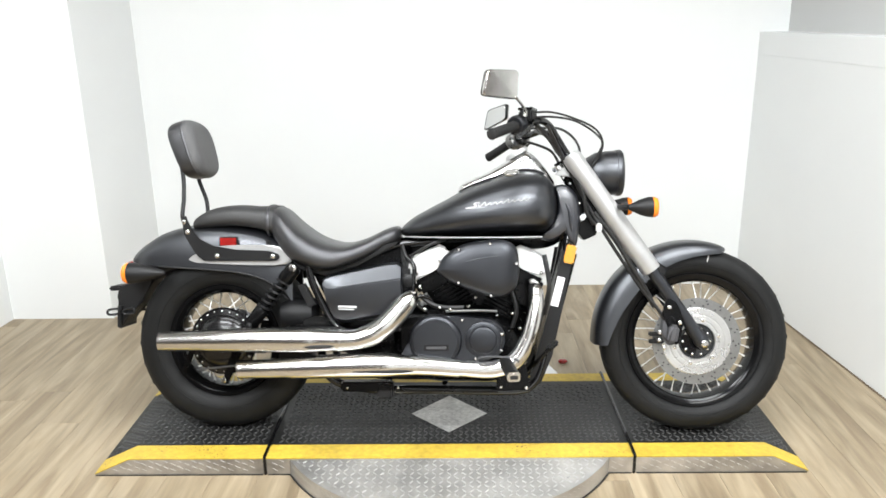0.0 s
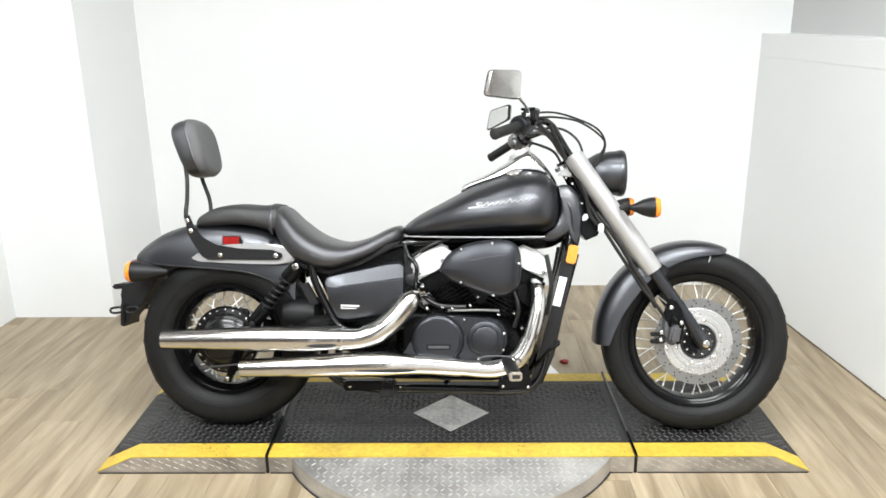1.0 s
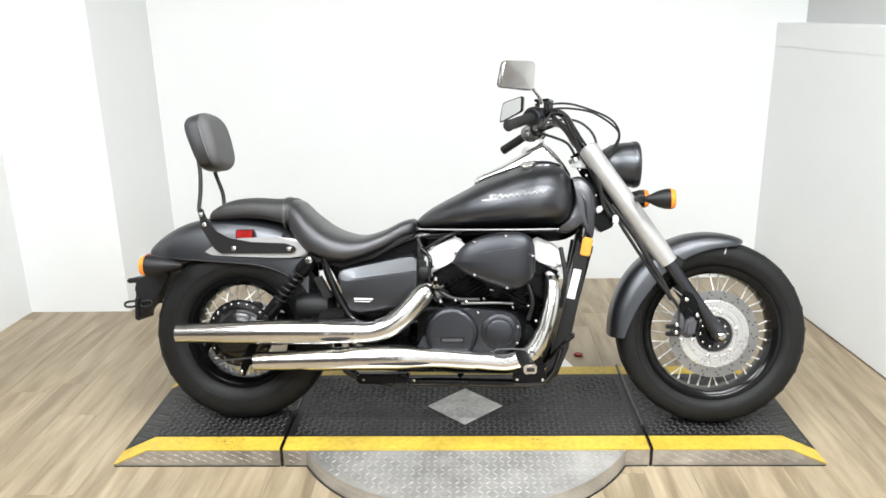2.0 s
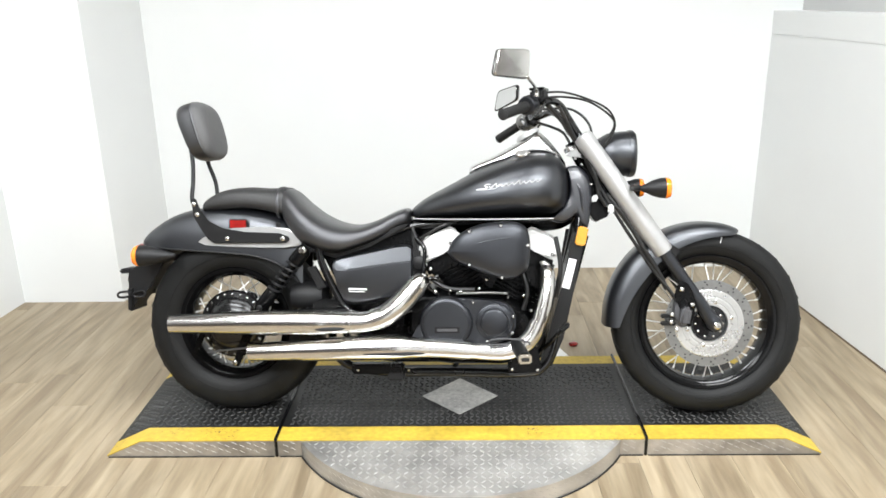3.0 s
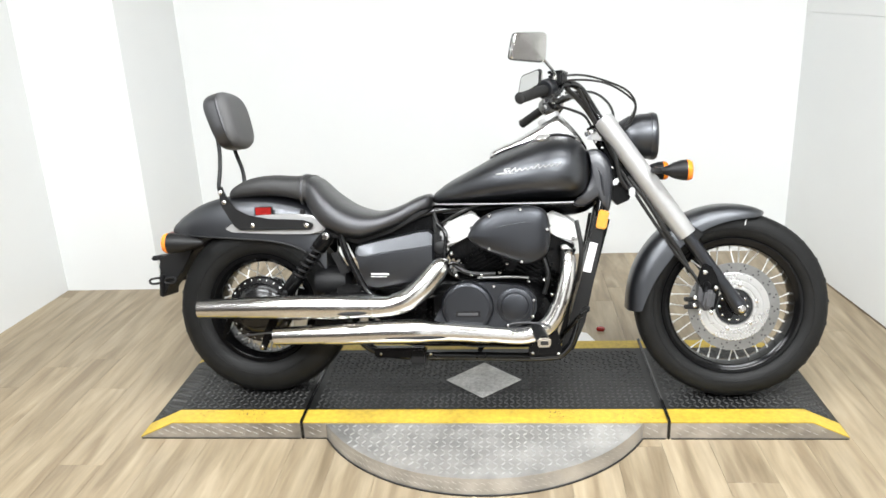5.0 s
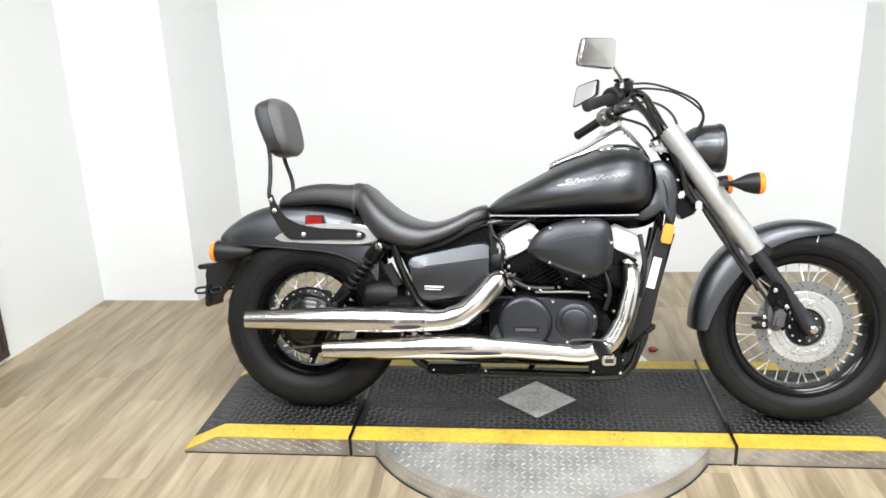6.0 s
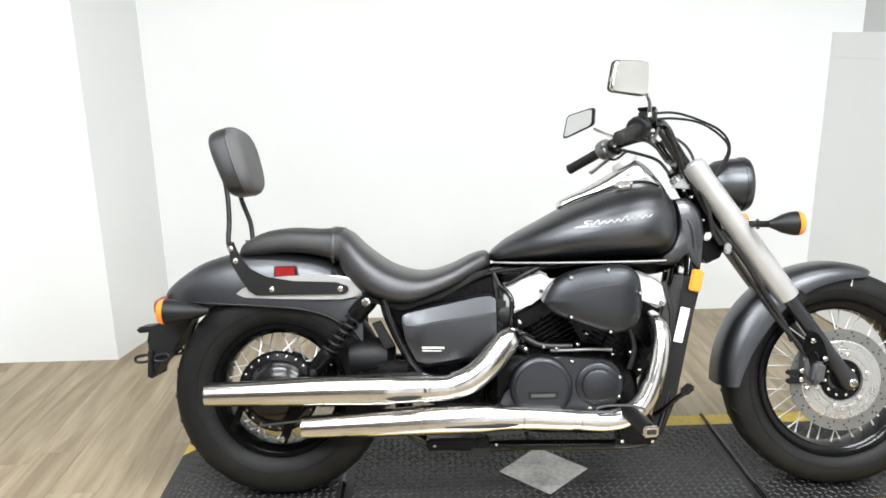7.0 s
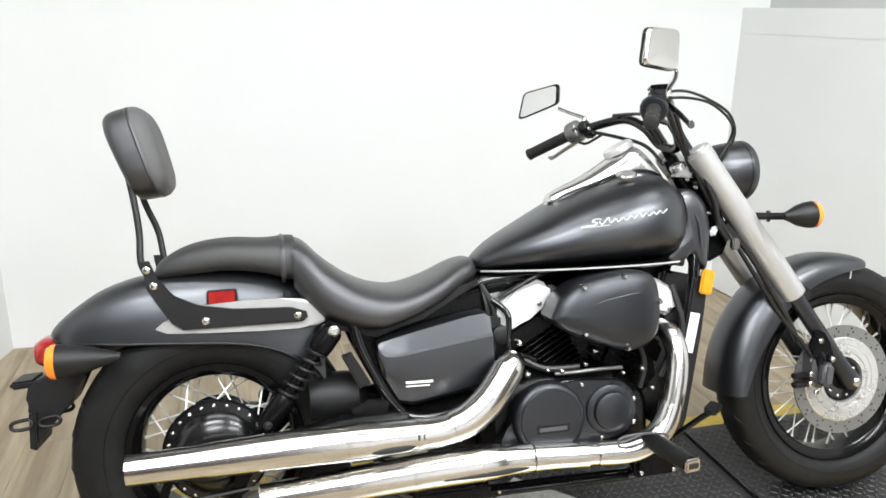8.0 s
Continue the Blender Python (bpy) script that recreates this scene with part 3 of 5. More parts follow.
part("chalk_mark", tube([(0.292 * math.cos(1.43), -0.0610, 0.292 * math.sin(1.43)), (0.272 * math.cos(1.44), -0.0632, 0.272 * math.sin(1.44))], 0.0016, 6), LABEL, front, "short white chalk mark on the tyre")
part("hub", lathe([(-0.060, 0), (-0.060, 0.024), (-0.044, 0.026), (-0.040, 0.058), (-0.032, 0.058), (-0.026, 0.030), (0.026, 0.030), (0.032, 0.058), (0.040, 0.058), (0.044, 0.026), (0.06, 0.024), (0.06, 0)], 40), GLOSS, front, "black hub")
part("brake_disc", lathe([(-0.070, 0.110), (-0.070, 0.147), (-0.065, 0.147), (-0.065, 0.110)], 72, True), DISC, front, "drilled stainless brake disc")
part("disc_carrier", lathe([(-0.068, 0.060), (-0.074, 0.062), (-0.074, 0.070), (-0.0705, 0.0715), (-0.0705, 0.075), (-0.0745, 0.0765), (-0.0745, 0.088), (-0.0700, 0.0895), (-0.0700, 0.0935), (-0.0725, 0.095), (-0.0725, 0.112), (-0.0700, 0.115), (-0.063, 0.115), (-0.060, 0.060)], 60, True), material("machined_aluminium", (0.66, 0.66, 0.65), 0.28, 0.8, 60, 0.06), front, "bright machined disc carrier")
part("hub_cap", lathe([(-0.058, 0.0), (-0.069, 0.02), (-0.069, 0.058), (-0.060, 0.063), (-0.056, 0.063)], 40), GLOSS, front, "black hub cover")
# Dark dots on the disc's face draw the shaded holes; nothing is cut.
holes = []
for k in range(36):
    a = 2 * math.pi * k / 36
    for r, off in ((0.122, 0.0), (0.131, 0.06), (0.140, 0.11)):
        if (k + int(off * 50)) % 2 == 0:
            c = (r * math.cos(a + off), -0.0702, r * math.sin(a + off))
            holes.append(moved(lathe([(-0.0004, 0), (-0.0004, 0.0027), (0.0, 0.0029)], 8), Matrix.Translation(c)))
tagged(part("drilled_hole", joined(*holes), SHADE, front), "rings of small dark dots drawn as drilled holes", kind="stuff")
for k in range(6):
    a = 2 * math.pi * (k + 0.25) / 6
    part("disc_bolt", bolt((0.075 * math.cos(a), -0.0745, 0.075 * math.sin(a)), 0.007, 0.003), STEEL, front)
for k in range(10):
    a = 2 * math.pi * k / 10
    part("hub_bolt", bolt((0.045 * math.cos(a), -0.0695, 0.045 * math.sin(a)), 0.004, 0.003), STEEL, front)

rear = wheel("rear_wheel", (RX, 0, RZ), 0.192, RR, 0.160, (0.085, 0.045), "black wire-spoked rear wheel")
part("hub", lathe([(-0.075, 0), (-0.075, 0.03), (-0.06, 0.088), (-0.045, 0.092), (-0.040, 0.100), (-0.03, 0.100), (-0.02, 0.06), (0.03, 0.06), (0.04, 0.100), (0.05, 0.100), (0.06, 0.05), (0.075, 0.03), (0.075, 0)], 48), GLOSS, rear, "black brake drum hub")
part("drum_cover", lathe([(-0.062, 0.115), (-0.070, 0.118), (-0.078, 0.112), (-0.082, 0.094), (-0.090, 0.088), (-0.104, 0.070), (-0.110, 0.03), (-0.110, 0)], 56), material("drum_enamel", (0.004, 0.004, 0.0042), 0.20, 0.0, 30, 0.1, spec=0.45), rear, "domed satin black brake drum cover")
for k in range(24):
    a = 2 * math.pi * k / 24
    part("drum_rivet", bolt((0.105 * math.cos(a), -0.0795, 0.105 * math.sin(a)), 0.0042, 0.004), STEEL, rear)


# Fork, turned about the lean of the steering head.
TOP_F, AXLE_F = Vector((0.412, 0, 0.945)), Vector((0.863, 0, 0.296))
for s in (-1, 1):
    y = s * 0.080
    at = lambda k: tuple(TOP_F.lerp(AXLE_F, k) + Vector((0, y, 0)))
    leg = part("fork_leg", tube([at(0.55), at(0.62), at(0.92), at(0.985), at(1.02)], [0.0215, 0.0215, 0.0215, 0.026, 0.018], 20, 4), DARK, bike, "satin black lower fork leg")
    part("axle_bolt", bolt((AXLE_F.x - 0.002, y + s * 0.020, AXLE_F.z + 0.003), 0.013, 0.010, s), CHROME, leg)
    cover = part("fork_cover", tube([at(0.035), at(0.04), at(0.30), at(0.595), at(0.60)], [0.027, 0.0315, 0.033, 0.0325, 0.029], 28, 4), SILVER, bike, "smooth silver fork cover")
    part("cover_collar", tube([at(0.03), at(0.075)], [0.0335, 0.0335], 28), SILVER, cover)
    part("fork_cap", tube([at(0.014), at(0.018), at(0.035)], [0.018, 0.022, 0.023], 16), SILVER, cover)
    part("fender_stay", tube([(0.735, y * 0.95, 0.50), (0.715, y * 0.93, 0.545), (0.70, y * 0.85, 0.575)], 0.010, 8), BLACK, leg)
for k, w in ((0.09, 0.05), (0.33, 0.055)):
    c = TOP_F.lerp(AXLE_F, k)
    part("fork_clamp", box((0.050, 0.15, 0.040), (c.x - 0.014, 0, c.z - 0.01), 0.012, pose(0, 0, 0, 0, 35, 0)), BLACK, bike, "black fork clamp")
part("steering_stem", tube([(0.39, 0, 0.915), (0.475, 0, 0.76)], 0.020, 16), ENGINE, bike)
# Second tube beside the leg, and hoses down to the brake.
part("brake_hose", tube([(0.34, -0.12, 1.03), (0.40, -0.075, 0.92), (0.47, -0.07, 0.78), (0.53, -0.085, 0.675), (0.60, -0.085, 0.565), (0.665, -0.085, 0.47), (0.705, -0.09, 0.42), (0.73, -0.10, 0.38)], 0.006, 8), HOSE, bike, "black rubber brake hose")
part("hose_clamp", box((0.02, 0.02, 0.03), (0.512, -0.095, 0.690), 0.004), STEEL, bike)
part("speed_cable", tube([(0.50, -0.075, 0.74), (0.56, -0.085, 0.66), (0.62, -0.09, 0.56), (0.67, -0.085, 0.48), (0.70, -0.08, 0.42)], 0.008, 8), HOSE, bike, "black cable")

caliper = part("brake_caliper", slab([(0.721, 0.345), (0.728, 0.389), (0.75, 0.404), (0.771, 0.386), (0.779, 0.338), (0.768, 0.301), (0.743, 0.293), (0.725, 0.312)], -0.108, -0.052, 0.010, 2, 3), CALIPER, bike, "dark grey brake caliper")
part("caliper_body", box((0.034, 0.03, 0.062), (0.752, -0.122, 0.335), 0.009, pose(0, 0, 0, 0, 10, 0), 3), CALIPER, caliper)
part("caliper_bracket", slab([(0.72, 0.40), (0.735, 0.445), (0.765, 0.44), (0.79, 0.375), (0.775, 0.30), (0.755, 0.31)], -0.108, -0.095, 0.003, 2), ENGINE, caliper)
for x, z in ((0.741, 0.424), (0.775, 0.372), (0.71, 0.34), (0.708, 0.315), (0.725, 0.29)):
    part("caliper_bolt", bolt((x, -0.117, z), 0.0075, 0.007), STEEL, caliper)
part("brake_pad", box((0.05, 0.018, 0.014), (0.705, -0.085, 0.33), 0.003), BLACK, caliper)
part("brake_pad", box((0.05, 0.018, 0.014), (0.705, -0.085, 0.305), 0.003), BLACK, caliper)

ff = part("front_fender", round_arch(FX, FZ, [(72, 0.318, 0.331, 0.045), (76, 0.305, 0.335, 0.070), (86, 0.292, 0.339, 0.080), (105, 0.278, 0.343, 0.083), (125, 0.268, 0.345, 0.084), (145, 0.262, 0.346, 0.085), (165, 0.275, 0.345, 0.086), (178, 0.292, 0.344, 0.087), (182, 0.300, 0.345, 0.087)], 0.005, 18, 2.7), SATIN, bike, "satin black front fender")
part("fender_bracket", box((0.05, 0.012, 0.04), (0.715, -0.086, 0.545), 0.006, pose(0, 0, 0, 0, 35, 0)), BLACK, ff)

# Headlight and its ring, and the turn signals.
hl = part("headlight", lathe([(0.462, 0.0000), (0.468, 0.0268), (0.485, 0.0518), (0.515, 0.0696), (0.555, 0.0754), (0.585, 0.0764)], 48, axis="x"), SATIN, bike, "satin black headlight shell")
hl.location = (-0.003, 0.0, 0.874)
part("headlight_ring", lathe([(0.583, 0.0696), (0.585, 0.0790), (0.598, 0.0799), (0.606, 0.0750), (0.604, 0.0678)], 48, axis="x"), SATIN, hl, "satin black headlight ring")
part("headlight_lens", lathe([(0.590, 0.0714), (0.604, 0.0625), (0.612, 0.0357), (0.615, 0.0000)], 40, axis="x"), material("lens_glass", (0.55, 0.57, 0.58), 0.06, 0.3, 20, 0.05), hl, "clear headlight lens")
part("headlight_bracket", box((0.07, 0.05, 0.03), (0.50, 0, 0.78), 0.008), BLACK, bike)
for s in (-1, 1):
    sig = part("turn_signal", lathe([(0.585, 0.0000), (0.588, 0.0088), (0.605, 0.0154), (0.625, 0.0253), (0.648, 0.0319), (0.664, 0.0330)], 28, axis="x"), BLACK, bike, "black bullet turn signal")
    sig.location = (0.007 if s < 0 else -0.010, s * 0.175, 0.757)
    part("signal_lens", lathe([(0.664, 0.0336), (0.672, 0.0330), (0.680, 0.0286), (0.684, 0.0132), (0.684, 0.0000)], 28, axis="x"), AMBER, sig, "orange signal lens")
    part("signal_stalk", tube([(0.592, 0, 0), (0.582, -s * 0.025, 0.0), (0.575, -s * 0.06, 0.0), (0.57, -s * 0.115, 0.0)], 0.009, 10), BLACK, sig)
    part("stalk_collar", box((0.016, 0.018, 0.028), (0.578, -s * 0.046, 0), 0.005), material("faded_orange_rubber", (0.045, 0.028, 0.022), 0.5), sig)

# Handlebar, grips, switches, levers and mirrors.
GRIP_R = [Vector((0.154, -0.352, 0.983)), Vector((0.228, -0.225, 1.018))]
GRIP_L = [Vector((0.150, 0.412, 0.956)), Vector((0.236, 0.297, 1.004))]
bar = part("handlebar", tube([GRIP_R[0].lerp(GRIP_R[1], 0.1), GRIP_R[1], (0.305, -0.150, 1.042), (0.345, -0.09, 1.035), (0.372, -0.06, 1.00), (0.395, -0.04, 0.955), (0.405, 0.0, 0.94), (0.395, 0.06, 0.955), (0.372, 0.09, 1.0), (0.345, 0.14, 1.03), (0.31, 0.205, 1.028), GRIP_L[1], GRIP_L[0].lerp(GRIP_L[1], 0.1)], 0.0125, 14, 6), GLOSS, bike, "black pulled-back handlebar")
for s in (-1, 1):
    part("riser", tube([(0.43, s * 0.05, 0.905), (0.40, s * 0.05, 0.955), (0.365, s * 0.055, 1.01)], [0.016, 0.0135, 0.015], 14), GLOSS, bar, "black handlebar riser")
for a, b in (GRIP_R, GRIP_L):
    g = part("grip", tube([a, a.lerp(b, 0.03), a.lerp(b, 0.1), a.lerp(b, 0.95), b], [0.010, 0.0178, 0.0165, 0.0165, 0.019], 20, 3), GRIP, bar, "black rubber grip")
    for k in range(8):
        p = a.lerp(b, 0.18 + 0.1 * k)
        part("grip_rib", tube([p, a.lerp(b, 0.205 + 0.1 * k)], 0.0167, 16), GRIP, g)
for (a, b), s in ((GRIP_R, -1), (GRIP_L, 1)):
    d = (b - a).normalized()
    c = b + d * 0.024
    sw = part("switch_housing", tube([b + d * 0.002, b + d * 0.006, b + d * 0.036, b + d * 0.042], [0.022, 0.031, 0.032, 0.023], 14, 3), DARK if s < 0 else DISC, bar, "switch housing")
    part("switch_button", box((0.014, 0.014, 0.012), tuple(c + Vector((-0.006, 0, 0.024))), 0.003), RED if s < 0 else BLACK, sw)
    part("switch_button", box((0.016, 0.018, 0.010), tuple(c + Vector((-0.022, 0, 0.006))), 0.003), BLACK, sw)
    m = b + d * 0.065
    if s < 0:
        mc = part("master_cylinder", box((0.046, 0.060, 0.036), tuple(m + Vector((0.014, 0, 0.022))), 0.006, pose(0, 0, 0, 0, 0, s * 20)), BLACK, bar, "black brake fluid reservoir")
        part("reservoir_lid", box((0.049, 0.063, 0.008), tuple(m + Vector((0.014, 0, 0.043))), 0.002, pose(0, 0, 0, 0, 0, s * 20)), GLOSS, mc)
    else:
        mc = part("lever_bracket", tube([b + d * 0.046, b + d * 0.050, b + d * 0.066, b + d * 0.070], [0.014, 0.020, 0.020, 0.014], 14, 2), BLACK, bar, "black clutch lever bracket")
        for k in range(3):
            part("switch_knob", moved(lathe([(0, 0), (0, 0.008), (-0.008, 0.007), (-0.008, 0)], 12), Matrix.Translation(tuple(c + Vector((-0.014 + 0.013 * k, -0.022, 0.004 - 0.016 * (k % 2)))))), BLACK, sw)
    perch = part("lever_perch", box((0.030, 0.034, 0.026), tuple(m + Vector((0.006, -0.004, -0.020))), 0.007, pose(0, 0, 0, 0, 20, s * 25)), STEEL if s < 0 else BLACK, mc, "lever perch")
    part("perch_bolt", bolt(tuple(m + Vector((0.004, -0.024, -0.022))), 0.006, 0.006), BLACK, perch)
    part("switch_lead", tube([c + Vector((0.0, 0, -0.024)), c + Vector((0.03, 0.0, -0.035)), m + Vector((0.03, -s * 0.03, -0.028))], 0.004, 8), HOSE, sw)
    part("switch_lobe", box((0.026, 0.024, 0.022), tuple(c + Vector((-0.010, -0.012, -0.018))), 0.007), BLACK, sw)
    part("bracket_bolt", bolt(tuple(m + Vector((-0.004, -0.018, -0.008))), 0.006, 0.006), CHROME, mc)
    tip = a + Vector((0.082, s * 0.01, -0.010))
    part("lever", tube([m + Vector((0.03, 0, 0.005)), b + Vector((0.055, 0, -0.002)), tip.lerp(b, 0.35) + Vector((0.02, 0, 0)), tip, tip + Vector((-0.002, s * 0.012, 0))], [0.008, 0.0075, 0.0065, 0.0065, 0.0095], 10, 4, 0.7), ENGINE if s < 0 else BADGE, bar, "black brake lever" if s < 0 else "silver clutch lever")


def mirror(stem_foot, centre, normal, w, h, skew, parent, stem_at, roll=0.0, foot_cut=0.86):
    n = Vector(normal).normalized()
    right = Vector((0, 0, 1)).cross(n).normalized()
    up = n.cross(right)
    c, s = math.cos(radians(roll)), math.sin(radians(roll))
    right, up = right * c + up * s, up * c - right * s
    def outline(scale):
        pts = [(-1 - skew, -1), (1 - skew * 1.4, -foot_cut), (1 + skew * 0.2, 0.9), (-0.74 + skew, 1)]
        pts = [Vector((x, y, 0)) for x, y in pts]
        out = []
        for k in range(4):
            p, a, b = pts[k], pts[k - 1], pts[(k + 1) % 4]
            for u in range(4):
                f = u / 3
                s1, s2 = p.lerp(a, 0.16), p.lerp(b, 0.16)
                out.append(s1.lerp(p, f).lerp(p.lerp(s2, f), f))
        return [(p.x * w / 2 * scale, p.y * h / 2 * scale) for p in out]
    def placed(scale, depth):
        return [tuple(Vector(centre) + right * x + up * y - n * depth) for x, y in outline(scale)]
    shell = part("mirror", loft([placed(0.94, 0.0), placed(1.0, 0.003), placed(1.0, 0.009), placed(0.985, 0.013), placed(0.93, 0.0165), placed(0.5, 0.0175), placed(0.1, 0.0178)]), CHROME, parent, "chrome-backed mirror")
    part("mirror_rim", loft([placed(0.985, -0.0008), placed(1.025, 0.001), placed(1.025, 0.006), placed(0.99, 0.008)], True), GLOSS, shell, "dark mirror rim")
    part("mirror_glass", loft([placed(0.90, -0.0012), placed(0.91, 0.0006)]), MIRROR, shell, "mirror glass")
    foot = Vector(stem_foot)
    c = Vector(centre) - n * 0.012 - up * h * 0.46 + right * w * stem_at
    part("mirror_stem", tube([foot, foot + Vector((0, 0, 0.02)), foot.lerp(c, 0.6) + Vector((0.004, 0, 0.006)), c], [0.007, 0.006, 0.005, 0.005], 10), CHROME, shell)
    return shell


mirror((0.262, -0.235, 1.045), (0.186, -0.335, 1.134), (-0.454, 0.89, 0.06), 0.117, 0.088, -0.16, bar, -0.40)
mirror((0.275, 0.275, 1.030), (0.180, 0.388, 1.114), (-0.80, -0.60, 0.02), 0.150, 0.076, 0.10, bar, 0.38, 8, 0.62)
for k, (dy, dz) in enumerate(((0.0, 0.0), (0.012, -0.014))):
    part("throttle_cable", tube([(0.262, -0.19 + dy, 1.06 + dz), (0.345, -0.16 + dy, 1.068 + dz), (0.43, -0.13, 1.048 + dz * 0.5), (0.502, -0.10, 1.015 + dz), (0.528, -0.08 + dy, 0.965), (0.505 - dy, -0.06, 0.905), (0.47, -0.04, 0.86)], 0.0035, 8), HOSE, bike, "black throttle cable")
part("clutch_cable", tube([(0.31, 0.16, 1.045), (0.40, 0.12, 1.04), (0.455, 0.08, 0.995), (0.47, 0.05, 0.93), (0.45, 0.03, 0.85)], 0.0045, 8), HOSE, bike, "black clutch cable")
part("wiring_hose", tube([(0.27, 0.24, 1.01), (0.33, 0.17, 0.985), (0.375, 0.10, 0.955), (0.40, 0.05, 0.90)], 0.005, 8), HOSE, bike)
part("wiring_hose", tube([(0.30, -0.155, 1.03), (0.35, -0.10, 0.985), (0.385, -0.075, 0.94), (0.42, -0.06, 0.88)], 0.008, 8), HOSE, bike)

lock = part("ignition_lock", moved(lathe([(0, 0.020), (0.012, 0.020), (0.016, 0.016), (0.016, 0)], 20, axis="z"), pose(0.385, -0.055, 0.885, 0, -30, 0)), SATIN_CHROME, bike, "small silver lock by the steering head")
part("head_plate", slab([(0.372, 0.868), (0.400, 0.905), (0.436, 0.900), (0.425, 0.862)], -0.060, -0.030, 0.004, 0), SILVER, bike, "pale grey plate by the steering head")
for x, y, z in ((0.398, -0.070, 0.858), (0.420, -0.070, 0.838), (0.450, -0.078, 0.772), (0.442, -0.078, 0.748)):
    part("head_bolt", bolt((x, y, z), 0.0055, 0.007), STEEL, bike)
part("wiring_hose", tube([(0.44, -0.085, 0.86), (0.462, -0.09, 0.80), (0.475, -0.085, 0.74), (0.50, -0.08, 0.70)], 0.007, 8), HOSE, bike)
part("connector", box((0.018, 0.014, 0.026), (0.462, -0.080, 0.725), 0.005, pose(0, 0, 0, 0, 35, 0)), BADGE, bike, "grey cable connector")

# Tank, console and emblem.
TANK = [(-0.158, 0.672, 0.690, 0.021), (-0.145, 0.666, 0.706, 0.051), (-0.10, 0.664, 0.738, 0.091), (-0.02, 0.662, 0.780, 0.135), (0.08, 0.660, 0.830, 0.169), (0.18, 0.660, 0.866, 0.186),
        (0.26, 0.662, 0.886, 0.186), (0.32, 0.668, 0.878, 0.169), (0.355, 0.685, 0.855, 0.135), (0.374, 0.715, 0.825, 0.080), (0.379, 0.745, 0.80, 0.034)]
tank = part("fuel_tank", loft([oval(x, zb, zt, hw, 36, 2.35, 0.40) for x, zb, zt, hw in stations(TANK, 5)]), SATIN, bike, "satin black teardrop fuel tank")
lip = [oval(x, 0.655, 0.668, hw * 0.93 + 0.004, 28, 3) for x, zb, zt, hw in stations(TANK[1:8], 4)]
part("tank_seam", loft(lip), GLOSS, tank, "welded lower seam of the tank")
# Silver line on each lower rim, drawn in place of a reflection.
for side in (-1, 1):
    rim_line = [(x, side * (hw * 0.93 + 0.003), 0.664) for x, zb, zt, hw in stations(TANK[1:8], 2)]
    part("rim_glint", tube(rim_line, 0.0024, 6, 2), BADGE, tank, "bright line drawn as a reflection on the tank's lower rim")
CONSOLE = [(0.045, 0.812, 0.832, 0.016), (0.06, 0.815, 0.845, 0.028), (0.14, 0.838, 0.880, 0.044), (0.215, 0.860, 0.922, 0.052), (0.265, 0.868, 0.952, 0.055), (0.30, 0.866, 0.940, 0.052), (0.345, 0.846, 0.890, 0.040), (0.372, 0.825, 0.848, 0.018)]
console = part("tank_console", loft([oval(x, zb, zt, hw, 28, 2.2, 0.3) for x, zb, zt, hw in stations(CONSOLE, 5)]), SATIN_CHROME, bike, "chrome console on the tank")
def crown(x, y):
    """The tank's upper face at x and y."""
    _, zb, zt, hw = min(stations(TANK, 8), key=lambda r: abs(r[0] - x))
    zc = zb + (zt - zb) * 0.40
    return zc + (zt - zc) * (1 - min(abs(y) / hw, 0.99) ** 2.35) ** (1 / 2.35)
rail = [(x, y, crown(x, y) + 0.005) for x, y in ((0.045, -0.018), (0.08, -0.032), (0.12, -0.042), (0.16, -0.049), (0.20, -0.053), (0.25, -0.056), (0.30, -0.054), (0.335, -0.045))]
part("console_trim", tube(rail, 0.0035, 8), BLACK, console, "black console edge")
dial = lathe([(0, 0), (0.002, 0.03), (0.006, 0.036), (0.0, 0.040), (-0.01, 0.040)], 32, axis="z")
part("speedometer", moved(dial, pose(0.245, 0, 0.948, 0, -28, 0)), BADGE, console, "round speedometer with bright rim")
part("fuel_cap", moved(lathe([(0, 0.026), (0.008, 0.026), (0.011, 0.023), (0.012, 0)], 24, axis="z"), pose(0.222, -0.090, 0.872, 22, -6, 0)), CHROME, console, "chrome latch on the console")
# Emblem: slanted silver strokes along the tank's flank.
def flank(x, z):
    """The tank's right side at x and z."""
    rows = stations(TANK, 5)
    k = max(i for i in range(len(rows) - 1) if rows[i][0] <= x)
    f = (x - rows[k][0]) / (rows[k + 1][0] - rows[k][0])
    zb, zt, hw = [a + (b - a) * f for a, b in zip(rows[k][1:], rows[k + 1][1:])]
    zc = zb + (zt - zb) * 0.40
    u = min(abs(z - zc) / ((zt - zc) if z > zc else (zc - zb)), 0.999)
    return -hw * (1 - u ** 2.35) ** (1 / 2.35)
strokes = []
wave = [(0.118, 0.7770), (0.104, 0.7772), (0.097, 0.7725), (0.106, 0.7690), (0.100, 0.7640), (0.084, 0.7622), (0.070, 0.7600)]
for k in range(19):
    f = k / 18
    high = (0.013 if k in (2, 10) else 0.0075) if k % 2 == 0 else 0.0
    wave.append((0.108 + 0.168 * f + high * 0.55, 0.7645 + 0.0200 * f + high))
swash, run = wave[:7], wave[7:]
for line, r in ((swash, 0.0019), (run, 0.0016)):
    pts = [(p.x, p.y) for p in spline([(a, b, 0) for a, b in line], 5)]
    strokes.append(tube([(px, flank(px, pz) - 0.0007, pz) for px, pz in pts], r, 6, 1))
